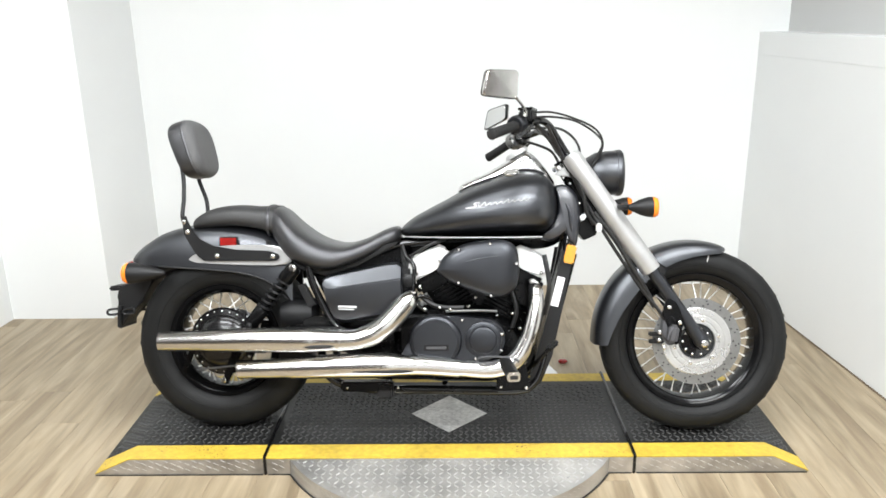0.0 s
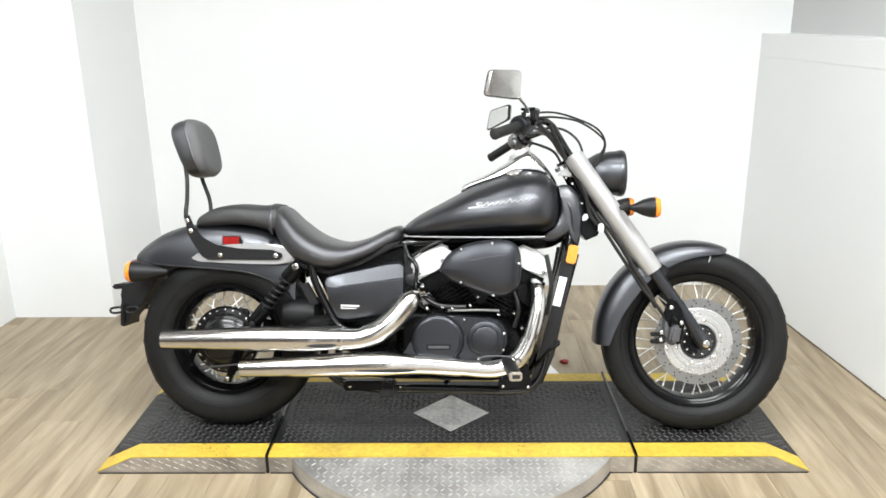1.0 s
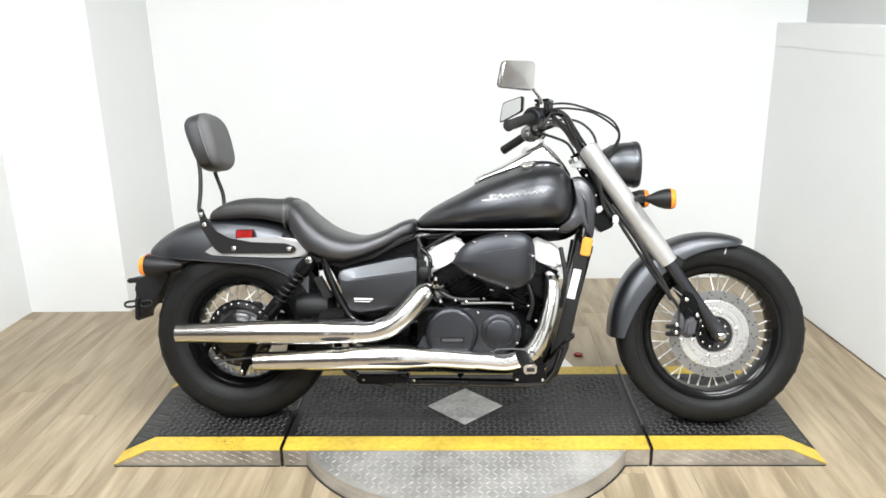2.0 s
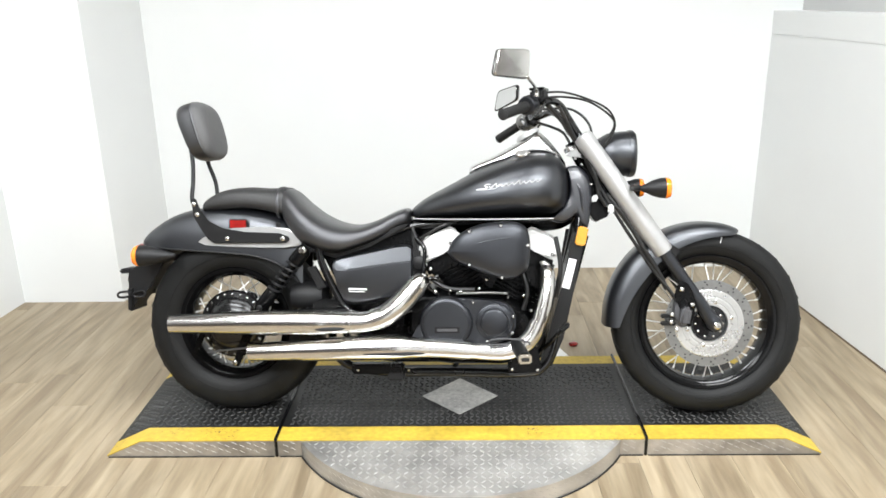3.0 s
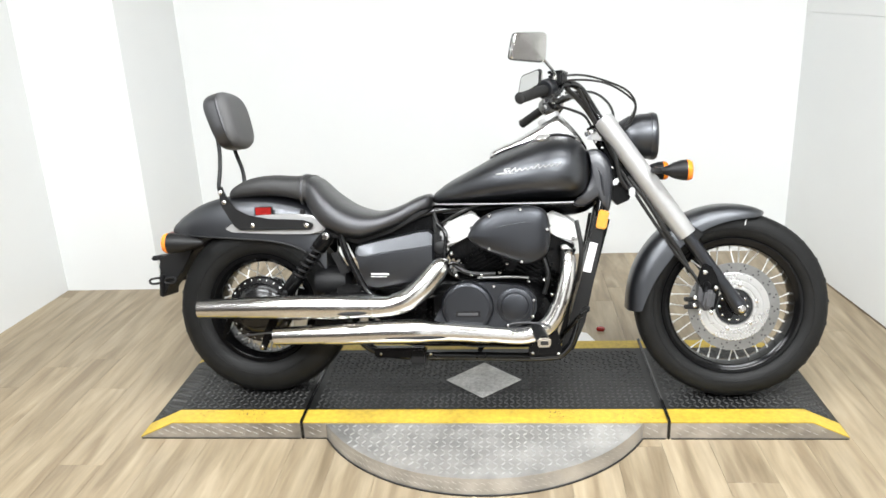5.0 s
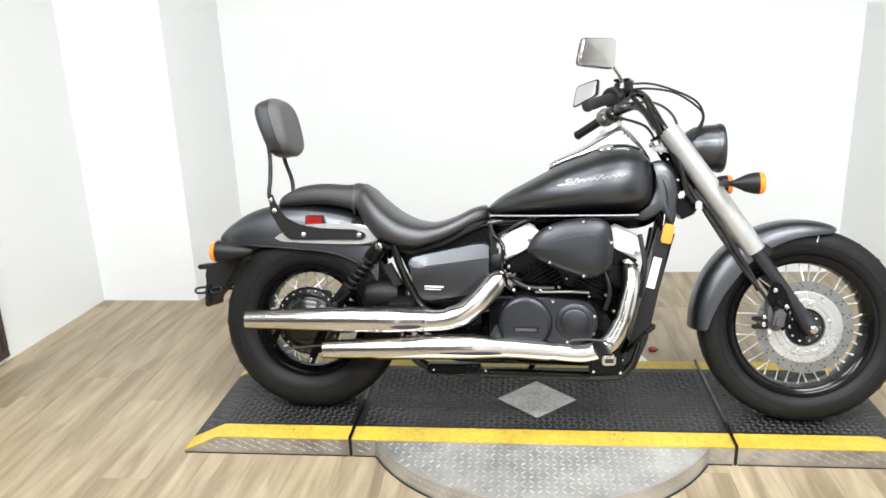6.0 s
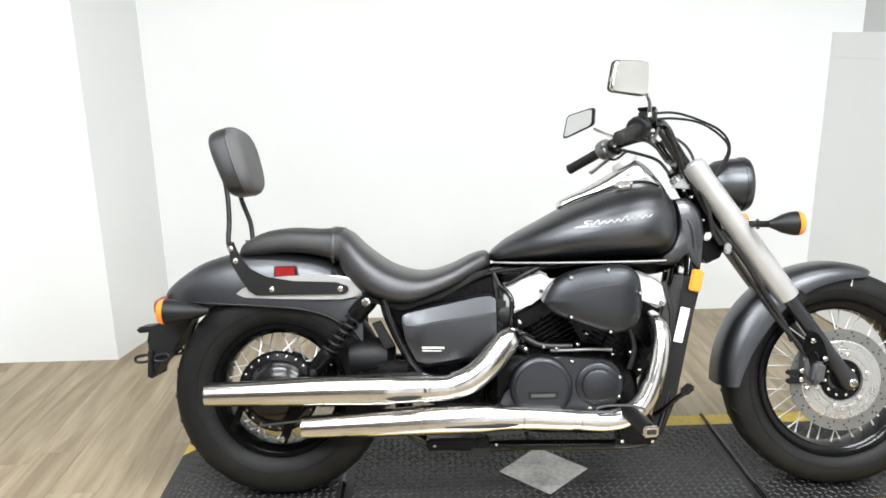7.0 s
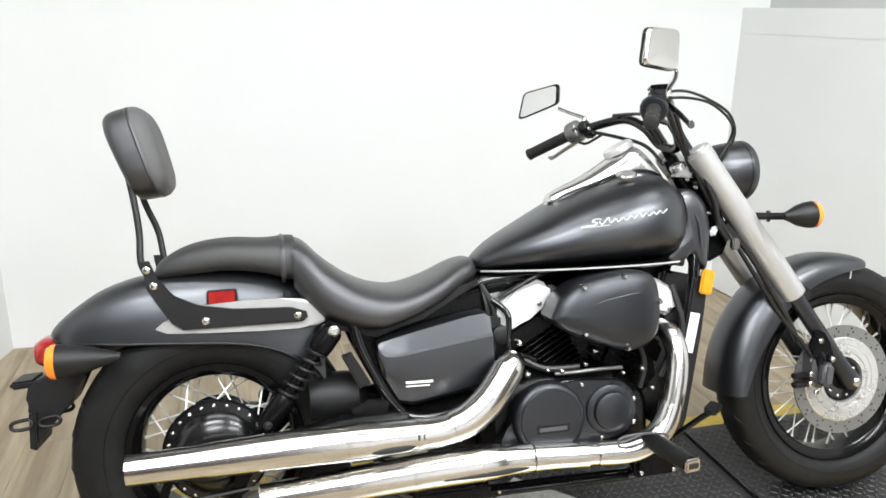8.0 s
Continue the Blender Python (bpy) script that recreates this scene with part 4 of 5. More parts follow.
strokes.append(tube([(px, flank(px, pz) - 0.0007, pz) for px, pz in ((0.070, 0.7585), (0.100, 0.7605), (0.135, 0.7632))], [0.0006, 0.0013, 0.0008], 6, 4))
part("tank_emblem", joined(*strokes), BADGE, tank, "silver slanted emblem strokes")

# Seat: rider's saddle and pillion pad.
SEAT = [(-0.588, 0.655, 0.775, 0.105), (-0.56, 0.615, 0.762, 0.125), (-0.52, 0.578, 0.722, 0.145), (-0.46, 0.556, 0.676, 0.158), (-0.40, 0.550, 0.650, 0.160), (-0.34, 0.566, 0.643, 0.150),
        (-0.27, 0.592, 0.662, 0.128), (-0.21, 0.622, 0.690, 0.100), (-0.172, 0.640, 0.699, 0.078), (-0.158, 0.655, 0.688, 0.055)]
part("rider_seat", loft([oval(x, zb, zt, hw, 36, 2.9, 0.42) for x, zb, zt, hw in stations(SEAT, 5)]), VINYL, bike, "black vinyl rider's saddle, deeply dished")
PAD = [(-0.888, 0.700, 0.716, 0.035), (-0.870, 0.698, 0.741, 0.066), (-0.81, 0.702, 0.770, 0.084), (-0.73, 0.706, 0.780, 0.092), (-0.65, 0.694, 0.775, 0.093), (-0.60, 0.676, 0.778, 0.095), (-0.582, 0.670, 0.776, 0.095)]
pad = part("pillion_seat", loft([oval(x, zb, zt, hw, 36, 2.9, 0.42) for x, zb, zt, hw in stations(PAD, 5)]), PILLION, bike, "black vinyl pillion pad")
part("seat_seam", loft([oval(x, 0.668, zt, hw, 36, 2.9, 0.42) for x, zt, hw in ((-0.614, 0.7795, 0.0960), (-0.609, 0.7815, 0.0975), (-0.604, 0.7795, 0.0960))]), VINYL, pad)
part("frame_backbone", tube([(-0.17, 0, 0.625), (-0.05, 0, 0.640), (0.15, 0, 0.648), (0.33, 0, 0.652), (0.39, 0, 0.68)], [0.030, 0.034, 0.034, 0.036, 0.030], 16), ENGINE, bike, "black frame backbone under the tank")
# Black filler added to darken the see-through gap below the seat.
part("inner_filler", slab([(-0.47, 0.56), (-0.41, 0.545), (-0.16, 0.625), (-0.12, 0.60), (-0.13, 0.40), (-0.33, 0.37), (-0.40, 0.42)], -0.072, 0.072, 0.006, 0), ENGINE, bike, "black filler slab added behind the side covers")
part("seat_pan", slab([(-0.55, 0.605), (-0.50, 0.560), (-0.41, 0.535), (-0.30, 0.570), (-0.18, 0.630), (-0.16, 0.650), (-0.30, 0.62), (-0.5, 0.62)], -0.10, 0.10, 0.006, 0), BLACK, bike)

# Backrest on two bent posts; its brackets draw in towards the rear with the fender.
def taper(ob, side):
    for v in ob.data.vertices:
        v.co.y -= side * 0.05 * max(0.0, -0.56 - v.co.x)


BR = [(-0.953, 0.886, 1.046, 0.088), (-0.946, 0.875, 1.065, 0.102), (-0.928, 0.870, 1.076, 0.108), (-0.893, 0.868, 1.078, 0.110), (-0.876, 0.870, 1.074, 0.108), (-0.859, 0.881, 1.057, 0.098), (-0.852, 0.897, 1.035, 0.083)]
tilt = pose(-0.899, 0.045, 0.977, 0, -13, 0) @ pose(0.895, 0, -0.97)
def narrowed(bm):
    """Draws the pad's foot forward, so that it swells towards the top."""
    for v in bm.verts:
        k = (v.co.z - 0.868) / 0.21
        v.co.x = -0.85 + (v.co.x + 0.85) * (0.80 + 0.26 * k)
    return bm


rest = part("backrest", moved(narrowed(loft([oval(x, zb, zt, hw, 40, 3.2, 0.5) for x, zb, zt, hw in stations(BR[:4], 4)])), tilt), VINYL, bike, "padded black vinyl backrest")
part("backrest_pad", moved(narrowed(loft([oval(x, zb, zt, hw, 40, 3.2, 0.5) for x, zb, zt, hw in stations(BR[3:], 4)])), tilt), PAD_VINYL, rest, "grained dark grey front pad")
part("backrest_seam", moved(narrowed(loft([oval(x, zb, zt, hw, 40, 3.2, 0.5) for x, zb, zt, hw in ((-0.897, 0.8675, 1.0775, 0.1100), (-0.893, 0.8660, 1.0790, 0.1115), (-0.889, 0.8675, 1.0775, 0.1100))])), tilt), VINYL, rest)
part("backrest_pocket", moved(narrowed(box((0.012, 0.12, 0.07), (-0.950, 0, 0.925), 0.005)), tilt), VINYL, rest)
for s in (-1, 1):
    post = part("backrest_post", tube([(-0.928, 0.045 + s * 0.070, 0.93), (-0.918, 0.042 + s * 0.075, 0.87), (-0.900 + s * 0.008, 0.025 + s * 0.088, 0.80), (-0.894 + s * 0.012, 0.008 + s * 0.092, 0.74), (-0.878 + s * 0.008, s * 0.094, 0.70)], 0.0075, 12, 5, 0.8), BLACK, rest, "bent black backrest post")
    bracket = part("backrest_bracket", slab([(-0.905, 0.744), (-0.888, 0.744), (-0.872, 0.700), (-0.843, 0.664), (-0.795, 0.640), (-0.72, 0.629), (-0.60, 0.624), (-0.566, 0.612), (-0.563, 0.600), (-0.576, 0.590), (-0.828, 0.591), (-0.850, 0.606), (-0.868, 0.634), (-0.896, 0.68)], s * 0.115 - 0.004, s * 0.115 + 0.004, 0.002, 0), BLACK, bike, "black plate bracket with four bolts")
    taper(bracket, s)
    for x, z in ((-0.894, 0.725), (-0.882, 0.690), (-0.780, 0.607), (-0.585, 0.605)):
        taper(part("bracket_bolt", bolt((x, s * 0.119, z), 0.0085, 0.006, s), CHROME, bracket), s)
    rail_bar = part("fender_rail", slab([(-0.888, 0.602), (-0.862, 0.584), (-0.581, 0.574), (-0.525, 0.594), (-0.571, 0.638), (-0.737, 0.643), (-0.808, 0.632)], s * 0.102 - 0.007, s * 0.102 + 0.007, 0.005, 3), SILVER, bike, "silver cast fender rail")
    taper(rail_bar, s)

# Rear fender, reflector, tail light, rear signals, plate holder.
REARF = [(-1.108, 0.590, 0.602, 0.034), (-1.095, 0.582, 0.617, 0.055), (-1.06, 0.577, 0.646, 0.075), (-1.00, 0.573, 0.682, 0.087), (-0.92, 0.568, 0.706, 0.092), (-0.82, 0.560, 0.716, 0.093), (-0.72, 0.550, 0.710, 0.093), (-0.63, 0.528, 0.690, 0.092), (-0.56, 0.485, 0.655, 0.088), (-0.53, 0.44, 0.62, 0.083)]
fender = part("rear_fender", arch(REARF, 0.006, 18, 2.8), SATIN, bike, "satin black rear fender")
part("fender_lip", tube([(-1.095, -0.056, 0.581), (-1.0, -0.087, 0.572), (-0.82, -0.093, 0.559), (-0.70, -0.093, 0.546), (-0.61, -0.091, 0.515), (-0.545, -0.086, 0.455)], 0.0035, 8), BLACK, fender)
part("fender_lip", tube([(-1.095, 0.056, 0.581), (-1.0, 0.087, 0.572), (-0.82, 0.093, 0.559), (-0.70, 0.093, 0.546), (-0.61, 0.091, 0.515), (-0.545, 0.086, 0.455)], 0.0035, 8), BLACK, fender)
for s in (-1, 1):
    r = part("side_reflector", box((0.066, 0.008, 0.034), (-0.744, s * 0.094, 0.655), 0.003), BLACK, fender, "red reflector in a black frame")
    part("reflector_lens", box((0.058, 0.006, 0.028), (-0.744, s * 0.0970, 0.655), 0.002), RED, r, "red reflector lens")
    part("rubber_stop", box((0.016, 0.012, 0.022), (-0.606, s * 0.094, 0.648), 0.003), BLACK, fender)
tail = part("tail_light", loft([oval(x, zb, zt, hw, 24, 2.6) for x, zb, zt, hw in stations([(-1.146, 0.550, 0.575, 0.03), (-1.140, 0.530, 0.580, 0.05), (-1.122, 0.523, 0.588, 0.056), (-1.085, 0.523, 0.588, 0.056)], 4)]), RED, bike, "red tail light lens")
part("tail_base", loft([oval(x, zb, zt, hw, 24, 3) for x, zb, zt, hw in ((-1.088, 0.500, 0.575, 0.060), (-1.02, 0.52, 0.585, 0.07), (-0.95, 0.555, 0.59, 0.07))]), BLACK, tail)
for s in (-1, 1):
    sig = part("rear_signal", lathe([(-0.935, 0), (-0.940, 0.008), (-0.975, 0.018), (-1.01, 0.029), (-1.045, 0.0355), (-1.060, 0.036)], 28, axis="x"), BLACK, bike, "black bullet rear turn signal")
    sig.location = (-0.012, s * 0.142, 0.554)
    part("signal_lens", lathe([(-1.060, 0.0365), (-1.070, 0.0355), (-1.078, 0.030), (-1.082, 0.014), (-1.082, 0)], 28, axis="x"), AMBER, sig, "orange signal lens")
    part("signal_stalk", tube([(-0.995, -s * 0.02, 0.0), (-1.0, -s * 0.05, 0.0), (-1.0, -s * 0.10, 0.01)], 0.012, 10), BLACK, sig)
HOLDER = [(-1.114, 0.512), (-1.053, 0.539), (-0.971, 0.561), (-1.011, 0.512), (-1.030, 0.462), (-1.063, 0.438), (-1.085, 0.411), (-1.106, 0.376), (-1.114, 0.384), (-1.110, 0.438), (-1.121, 0.481)]
holder = part("plate_holder", slab(HOLDER, -0.050, 0.050, 0.006, 0), BLACK, bike, "black plastic number plate holder")
holder.location = (-0.045, 0, -0.02)
part("plate_lamp", box((0.050, 0.09, 0.017), (-1.126, 0, 0.512), 0.005, pose(0, 0, 0, 0, -3, 0)), BLACK, holder)
part("plate_flap", slab([(-1.113, 0.452), (-1.098, 0.452), (-1.104, 0.372), (-1.116, 0.378)], -0.065, 0.065, 0.003, 0), BLACK, holder)
for s in (-1, 1):
    for x0 in (-1.112, -1.060):
        y0 = s * (0.068 if x0 < -1.1 else 0.058)
        ringlet = [(x0, y0, 0.443), (x0 - 0.028, y0, 0.439), (x0 - 0.036, y0, 0.431), (x0 - 0.029, y0, 0.422), (x0, y0, 0.424), (x0 + 0.007, y0, 0.434), (x0, y0, 0.443)]
        part("plate_loop", tube(ringlet, 0.0042, 8, 3), BLACK, holder)

# Shock absorbers, swingarm, shaft cover, frame tubes.
for s in (-1, 1):
    y = s * 0.124
    a, b = Vector((-0.508, y, 0.572)), Vector((-0.668, y, 0.370))
    q = lambda k: a.lerp(b, k)
    shock = part("shock_absorber", tube([q(0.0), q(0.03), q(0.06), q(0.22), q(0.25)], [0.018, 0.024, 0.026, 0.026, 0.02], 18, 3), ENGINE, bike, "black shock absorber")
    part("damper_body", tube([q(0.70), q(0.73), q(0.96), q(1.04)], [0.018, 0.024, 0.024, 0.018], 18, 3), ENGINE, shock)
    side = Vector((0, 1, 0))
    across = (b - a).normalized().cross(side)
    coil = [tuple(q(0.22 + 0.50 * k / 60) + 0.0215 * (math.cos(k * 0.63) * side + math.sin(k * 0.63) * across)) for k in range(61)]
    part("spring", tube(coil, 0.0042, 6, 1), BLACK, shock, "gloss black coil spring")
    part("shock_rod", tube([q(0.2), q(0.74)], 0.013, 12), ENGINE, shock)
    part("shock_bolt", bolt(tuple(q(0.02) + Vector((0, s * 0.024, 0))), 0.013, 0.012, s), CHROME, shock)
    part("shock_bolt", bolt(tuple(q(0.98) + Vector((0, s * 0.022, 0))), 0.010, 0.010, s), BLACK, shock)
    part("swingarm", tube([(-0.36, s * 0.12, 0.345), (-0.50, s * 0.13, 0.345), (-0.64, s * 0.135, 0.325), (-0.80, s * 0.135, 0.310)], [0.03, 0.028, 0.026, 0.028], 16, 4), ENGINE, bike, "black swingarm")
    part("rear_frame_tube", tube([(-0.468, s * 0.12, 0.60), (-0.455, s * 0.125, 0.53), (-0.425, s * 0.128, 0.46), (-0.385, s * 0.128, 0.385), (-0.35, s * 0.128, 0.352), (-0.28, s * 0.125, 0.345), (-0.15, s * 0.12, 0.36)], 0.013, 12), GLOSS, bike, "gloss black frame tube")
    part("seat_rail", tube([(-0.55, s * 0.07, 0.61), (-0.40, s * 0.065, 0.565), (-0.28, s * 0.06, 0.59), (-0.17, s * 0.055, 0.635), (-0.02, s * 0.05, 0.65)], 0.014, 12), GLOSS, bike, "gloss black seat rail")
    part("down_tube", tube([(0.425, s * 0.055, 0.74), (0.405, s * 0.075, 0.60), (0.365, s * 0.09, 0.42), (0.325, s * 0.10, 0.24), (0.29, s * 0.105, 0.165), (0.22, s * 0.11, 0.142), (-0.05, s * 0.11, 0.145), (-0.28, s * 0.11, 0.15), (-0.40, s * 0.11, 0.19), (-0.43, s * 0.115, 0.30)], 0.015, 12), GLOSS, bike, "gloss black cradle tube")
part("swingarm_boot", lathe([(-0.01, 0), (-0.01, 0.05), (0.03, 0.058), (0.10, 0.055), (0.12, 0.03), (0.12, 0)], 28, axis="x"), BLACK, bike, "black rubber boot").location = (-0.56, -0.055, 0.40)
part("battery_box", box((0.20, 0.16, 0.16), (-0.30, 0.0, 0.45), 0.012), BLACK, bike)
part("frame_plate", slab([(-0.497, 0.507), (-0.474, 0.514), (-0.436, 0.444), (-0.462, 0.434)], -0.150, -0.118, 0.004, 0), BLACK, bike, "black frame stay")
part("swingarm_bracket", slab([(-0.486, 0.387), (-0.441, 0.405), (-0.394, 0.397), (-0.407, 0.358), (-0.478, 0.362)], -0.142, -0.130, 0.003, 0), ENGINE, bike, "black swingarm bracket")
part("brake_rod", rod((-0.86, -0.12, 0.218), (-0.62, -0.135, 0.245), 0.003, 8), CALIPER, bike)
part("brake_arm", slab([(-0.915, 0.205), (-0.895, 0.205), (-0.855, 0.30), (-0.875, 0.305)], -0.125, -0.115, 0.003, 0), ENGINE, bike)
part("torque_arm", slab([(-0.776, 0.171), (-0.752, 0.167), (-0.690, 0.300), (-0.722, 0.312)], -0.122, -0.112, 0.004, 0), ENGINE, bike)
part("torque_bolt", bolt((-0.764, -0.124, 0.183), 0.010, 0.008), CHROME, bike)
part("shaft_housing", tube([(-0.35, 0.13, 0.33), (-0.60, 0.13, 0.32), (-0.72, 0.12, 0.31), (-0.80, 0.11, 0.308)], [0.035, 0.035, 0.055, 0.07], 18, 4), ENGINE, bike, "black shaft drive housing")

# Side covers: a flat flank under a facet that looks upward.
FLANK = [(-0.414, 0.500, 0.512, 0.528), (-0.402, 0.440, 0.499, 0.535), (-0.375, 0.388, 0.496, 0.542), (-0.345, 0.380, 0.499, 0.548), (-0.30, 0.386, 0.505, 0.557), (-0.20, 0.402, 0.518, 0.577), (-0.164, 0.414, 0.523, 0.580), (-0.150, 0.432, 0.524, 0.570), (-0.145, 0.46, 0.52, 0.550)]
for s in (-1, 1):
    rings = []
    for k, (x, zb, zr, zt) in enumerate(FLANK):
        e = 0.010 if 0 < k < len(FLANK) - 1 else 0.022
        rings.append([(x, s * 0.085, zb), (x, s * (0.140 - e), zb), (x, s * (0.148 - e * 0.6), zb + 0.010), (x, s * (0.156 - e * 0.6), (zb + zr) / 2), (x, s * (0.152 - e * 0.5), zr), (x, s * (0.146 - e * 0.5), zr + 0.006), (x, s * (0.137 - e * 0.5), zt - 0.005), (x, s * 0.120, zt), (x, s * 0.085, zt)])
    sc = part("side_cover", loft(rings), SATIN, bike, "satin black side cover with an upward facet", 30)
    if s < 0:
        bars = [box((0.062, 0.001, 0.0055), (-0.328, -0.1545, 0.4370), 0, pose(0, 0, 0, 0, 2, 0)), box((0.054, 0.001, 0.0028), (-0.332, -0.1545, 0.4285), 0, pose(0, 0, 0, 0, 2, 0))]
        part("cover_label", joined(*bars), LABEL, sc, "two plain white bars")
    part("cover_grommet", bolt((-0.196, s * 0.148, 0.400), 0.006, 0.004, s), BLACK, sc)
knob = part("seat_lock", lathe([(0.0, 0), (0.0, 0.021), (-0.008, 0.023), (-0.024, 0.022), (-0.027, 0.017), (-0.027, 0)], 24), BLACK, bike, "round black lock barrel beside the side cover")
knob.location = (-0.124, -0.108, 0.520)
for pts, r in (([(-0.135, -0.10, 0.60), (-0.105, -0.125, 0.565), (-0.110, -0.130, 0.50), (-0.095, -0.128, 0.44), (-0.060, -0.12, 0.41)], 0.0075),
               ([(-0.150, -0.10, 0.47), (-0.115, -0.135, 0.455), (-0.080, -0.138, 0.47), (-0.045, -0.130, 0.455)], 0.0055)):
    part("breather_hose", tube(pts, r, 10), GLOSS, bike, "glossy black breather hose")

# Neck cover beside the tank, radiator and reflectors.
for s in (-1, 1):
    y = s * 0.085
    neck = [(0.372, 0.832), (0.405, 0.834), (0.440, 0.800), (0.452, 0.745), (0.450, 0.690), (0.440, 0.630), (0.420, 0.640), (0.402, 0.672), (0.362, 0.645), (0.318, 0.655), (0.352, 0.690), (0.380, 0.750)]
    nc = part("neck_cover", dome(neck, [(s * 0.030, 1.0), (s * 0.072, 1.0), (s * 0.080, 0.96), (s * 0.088, 0.84), (s * 0.091, 0.6), (s * 0.092, 0.05)], 3), NECK, bike, "satin graphite neck cover")
    part("cover_crease", tube([(0.385, s * 0.078, 0.80), (0.412, s * 0.091, 0.755), (0.420, s * 0.091, 0.70), (0.430, s * 0.078, 0.645)], 0.005, 8), NECK, nc)
    ref = part("amber_reflector", box((0.034, 0.012, 0.062), (0.414, s * 0.122, 0.603), 0.004, pose(0, 0, 0, 0, 12, 0)), YELLOW_AMBER, bike, "amber reflector")
    part("reflector_back", box((0.030, 0.010, 0.058), (0.416, s * 0.113, 0.603), 0.003, pose(0, 0, 0, 0, 12, 0)), BLACK, ref)
# Black filler added where the space behind the neck cover reads dark.
part("neck_filler", slab([(0.440, 0.830), (0.482, 0.848), (0.528, 0.705), (0.508, 0.662), (0.470, 0.645), (0.440, 0.680)], -0.05, 0.05, 0.004, 0), ENGINE, bike, "black filler slab added between neck and fork")
rad = part("radiator", moved(box((0.04, 0.19, 0.40), (0, 0, 0), 0.008), pose(0.372, 0, 0.42, 0, 15, 0)), ENGINE, bike, "black radiator")
fins = [moved(box((0.002, 0.17, 0.0025), (0.0205, 0, -0.18 + 0.012 * k), 0), pose(0.372, 0, 0.42, 0, 15, 0)) for k in range(31)]
part("radiator_fin", joined(*fins), BLACK, rad)
for s in (-1, 1):
    part("radiator_shroud", slab([(0.384, 0.615), (0.428, 0.612), (0.402, 0.48), (0.355, 0.26), (0.316, 0.165), (0.268, 0.155), (0.295, 0.24), (0.354, 0.45)], min(s * 0.100, s * 0.112), max(s * 0.100, s * 0.112), 0.005, 0), BLACK, rad, "black radiator shroud")
sticker = part("warning_label", moved(box((0.026, 0.001, 0.100), (0, 0, 0), 0), pose(0.374, -0.1130, 0.478, 0, 14, 0)), LABEL, rad, "white printed label on the shroud")
part("label_print", joined(*[moved(box((0.018, 0.001, 0.003), (0.0, -0.0008, 0.035 - 0.010 * k), 0), pose(0.374, -0.1130, 0.478, 0, 14, 0)) for k in range(8)]), PRINT, sticker)

# Engine: crankcase, two finned cylinders, heads, covers.
case = part("crankcase", loft([oval(x, zb, zt, hw, 28, 4) for x, zb, zt, hw in ((-0.18, 0.22, 0.36, 0.10), (-0.15, 0.18, 0.42, 0.135), (-0.02, 0.165, 0.44, 0.145), (0.15, 0.165, 0.42, 0.145), (0.22, 0.19, 0.38, 0.13), (0.25, 0.22, 0.34, 0.10))]), ENGINE, bike, "black engine crankcase")


def cylinder(foot, lean, name):
    m = pose(foot[0], 0, foot[1], 0, lean, 0)
    barrel = part(name, moved(box((0.105, 0.115, 0.19), (0, 0, 0.115), 0.02), m), ENGINE, bike, "black finned cylinder")
    for k in range(9):
        part("cooling_fin", moved(box((0.150, 0.165, 0.004), (0, 0, 0.045 + 0.0135 * k), 0.0015, None, 1), m), ENGINE, barrel)
    head = part("cylinder_head", moved(box((0.150, 0.170, 0.055), (0, 0, 0.190), 0.012), m), ENGINE, bike, "black cylinder head")
    cov = part("head_cover", moved(box((0.135, 0.185, 0.072), (0, 0, 0.248), 0.020, None, 4), m), HEAD, head, "satin silver head cover")
    ahead = 0.074 if lean < 0 else 0.046
    for s in (-1, 1):
        part("cover_side", moved(slab([(-0.064, 0.218), (ahead, 0.218), (ahead + 0.004, 0.25), (ahead - 0.002, 0.286), (-0.058, 0.286), (-0.068, 0.25)], min(s * 0.088, s * 0.105), max(s * 0.088, s * 0.105), 0.009, 2, 3), m), HEAD, cov, "satin silver side cover")
        for x in (-0.045, 0.045):
            part("head_bolt", moved(bolt((x, s * 0.105, 0.236), 0.006, 0.006, s), m), CHROME, cov)
    return barrel


# Two black fillers added to keep the engine's gaps dark.
part("vee_filler", slab([(-0.02, 0.40), (0.0, 0.50), (0.06, 0.62), (0.20, 0.64), (0.30, 0.50), (0.31, 0.36), (0.25, 0.30), (0.0, 0.32)], -0.045, 0.045, 0.006, 0), ENGINE, bike, "black filler slab added between the cylinders")
part("rear_filler", slab([(-0.36, 0.40), (-0.10, 0.44), (-0.10, 0.24), (-0.20, 0.215), (-0.37, 0.27)], -0.07, 0.07, 0.006, 0), ENGINE, bike, "black filler slab added behind the crankcase")
cylinder((0.055, 0.355), -29, "rear_cylinder")
cylinder((0.165, 0.357), 29, "front_cylinder")
cover = part("right_engine_cover", slab([(-0.125, 0.30), (-0.10, 0.375), (-0.02, 0.402), (0.10, 0.398), (0.165, 0.385), (0.195, 0.34), (0.185, 0.285), (0.14, 0.255), (0.0, 0.245), (-0.13, 0.243), (-0.165, 0.255)], -0.165, -0.12, 0.012, 2, 3), DARK, bike, "dark grey engine side cover")
big = part("clutch_cover", moved(lathe([(0, 0.087), (-0.020, 0.086), (-0.026, 0.083), (-0.030, 0.076), (-0.0305, 0.073), (-0.033, 0.071), (-0.034, 0.05), (-0.034, 0)], 56), Matrix.Translation((-0.033, -0.160, 0.324))), DARK, cover, "round dark clutch cover")
part("cover_badge", box((0.082, 0.003, 0.020), (-0.030, -0.1935, 0.305), 0.001), BLACK, big, "blank raised badge")
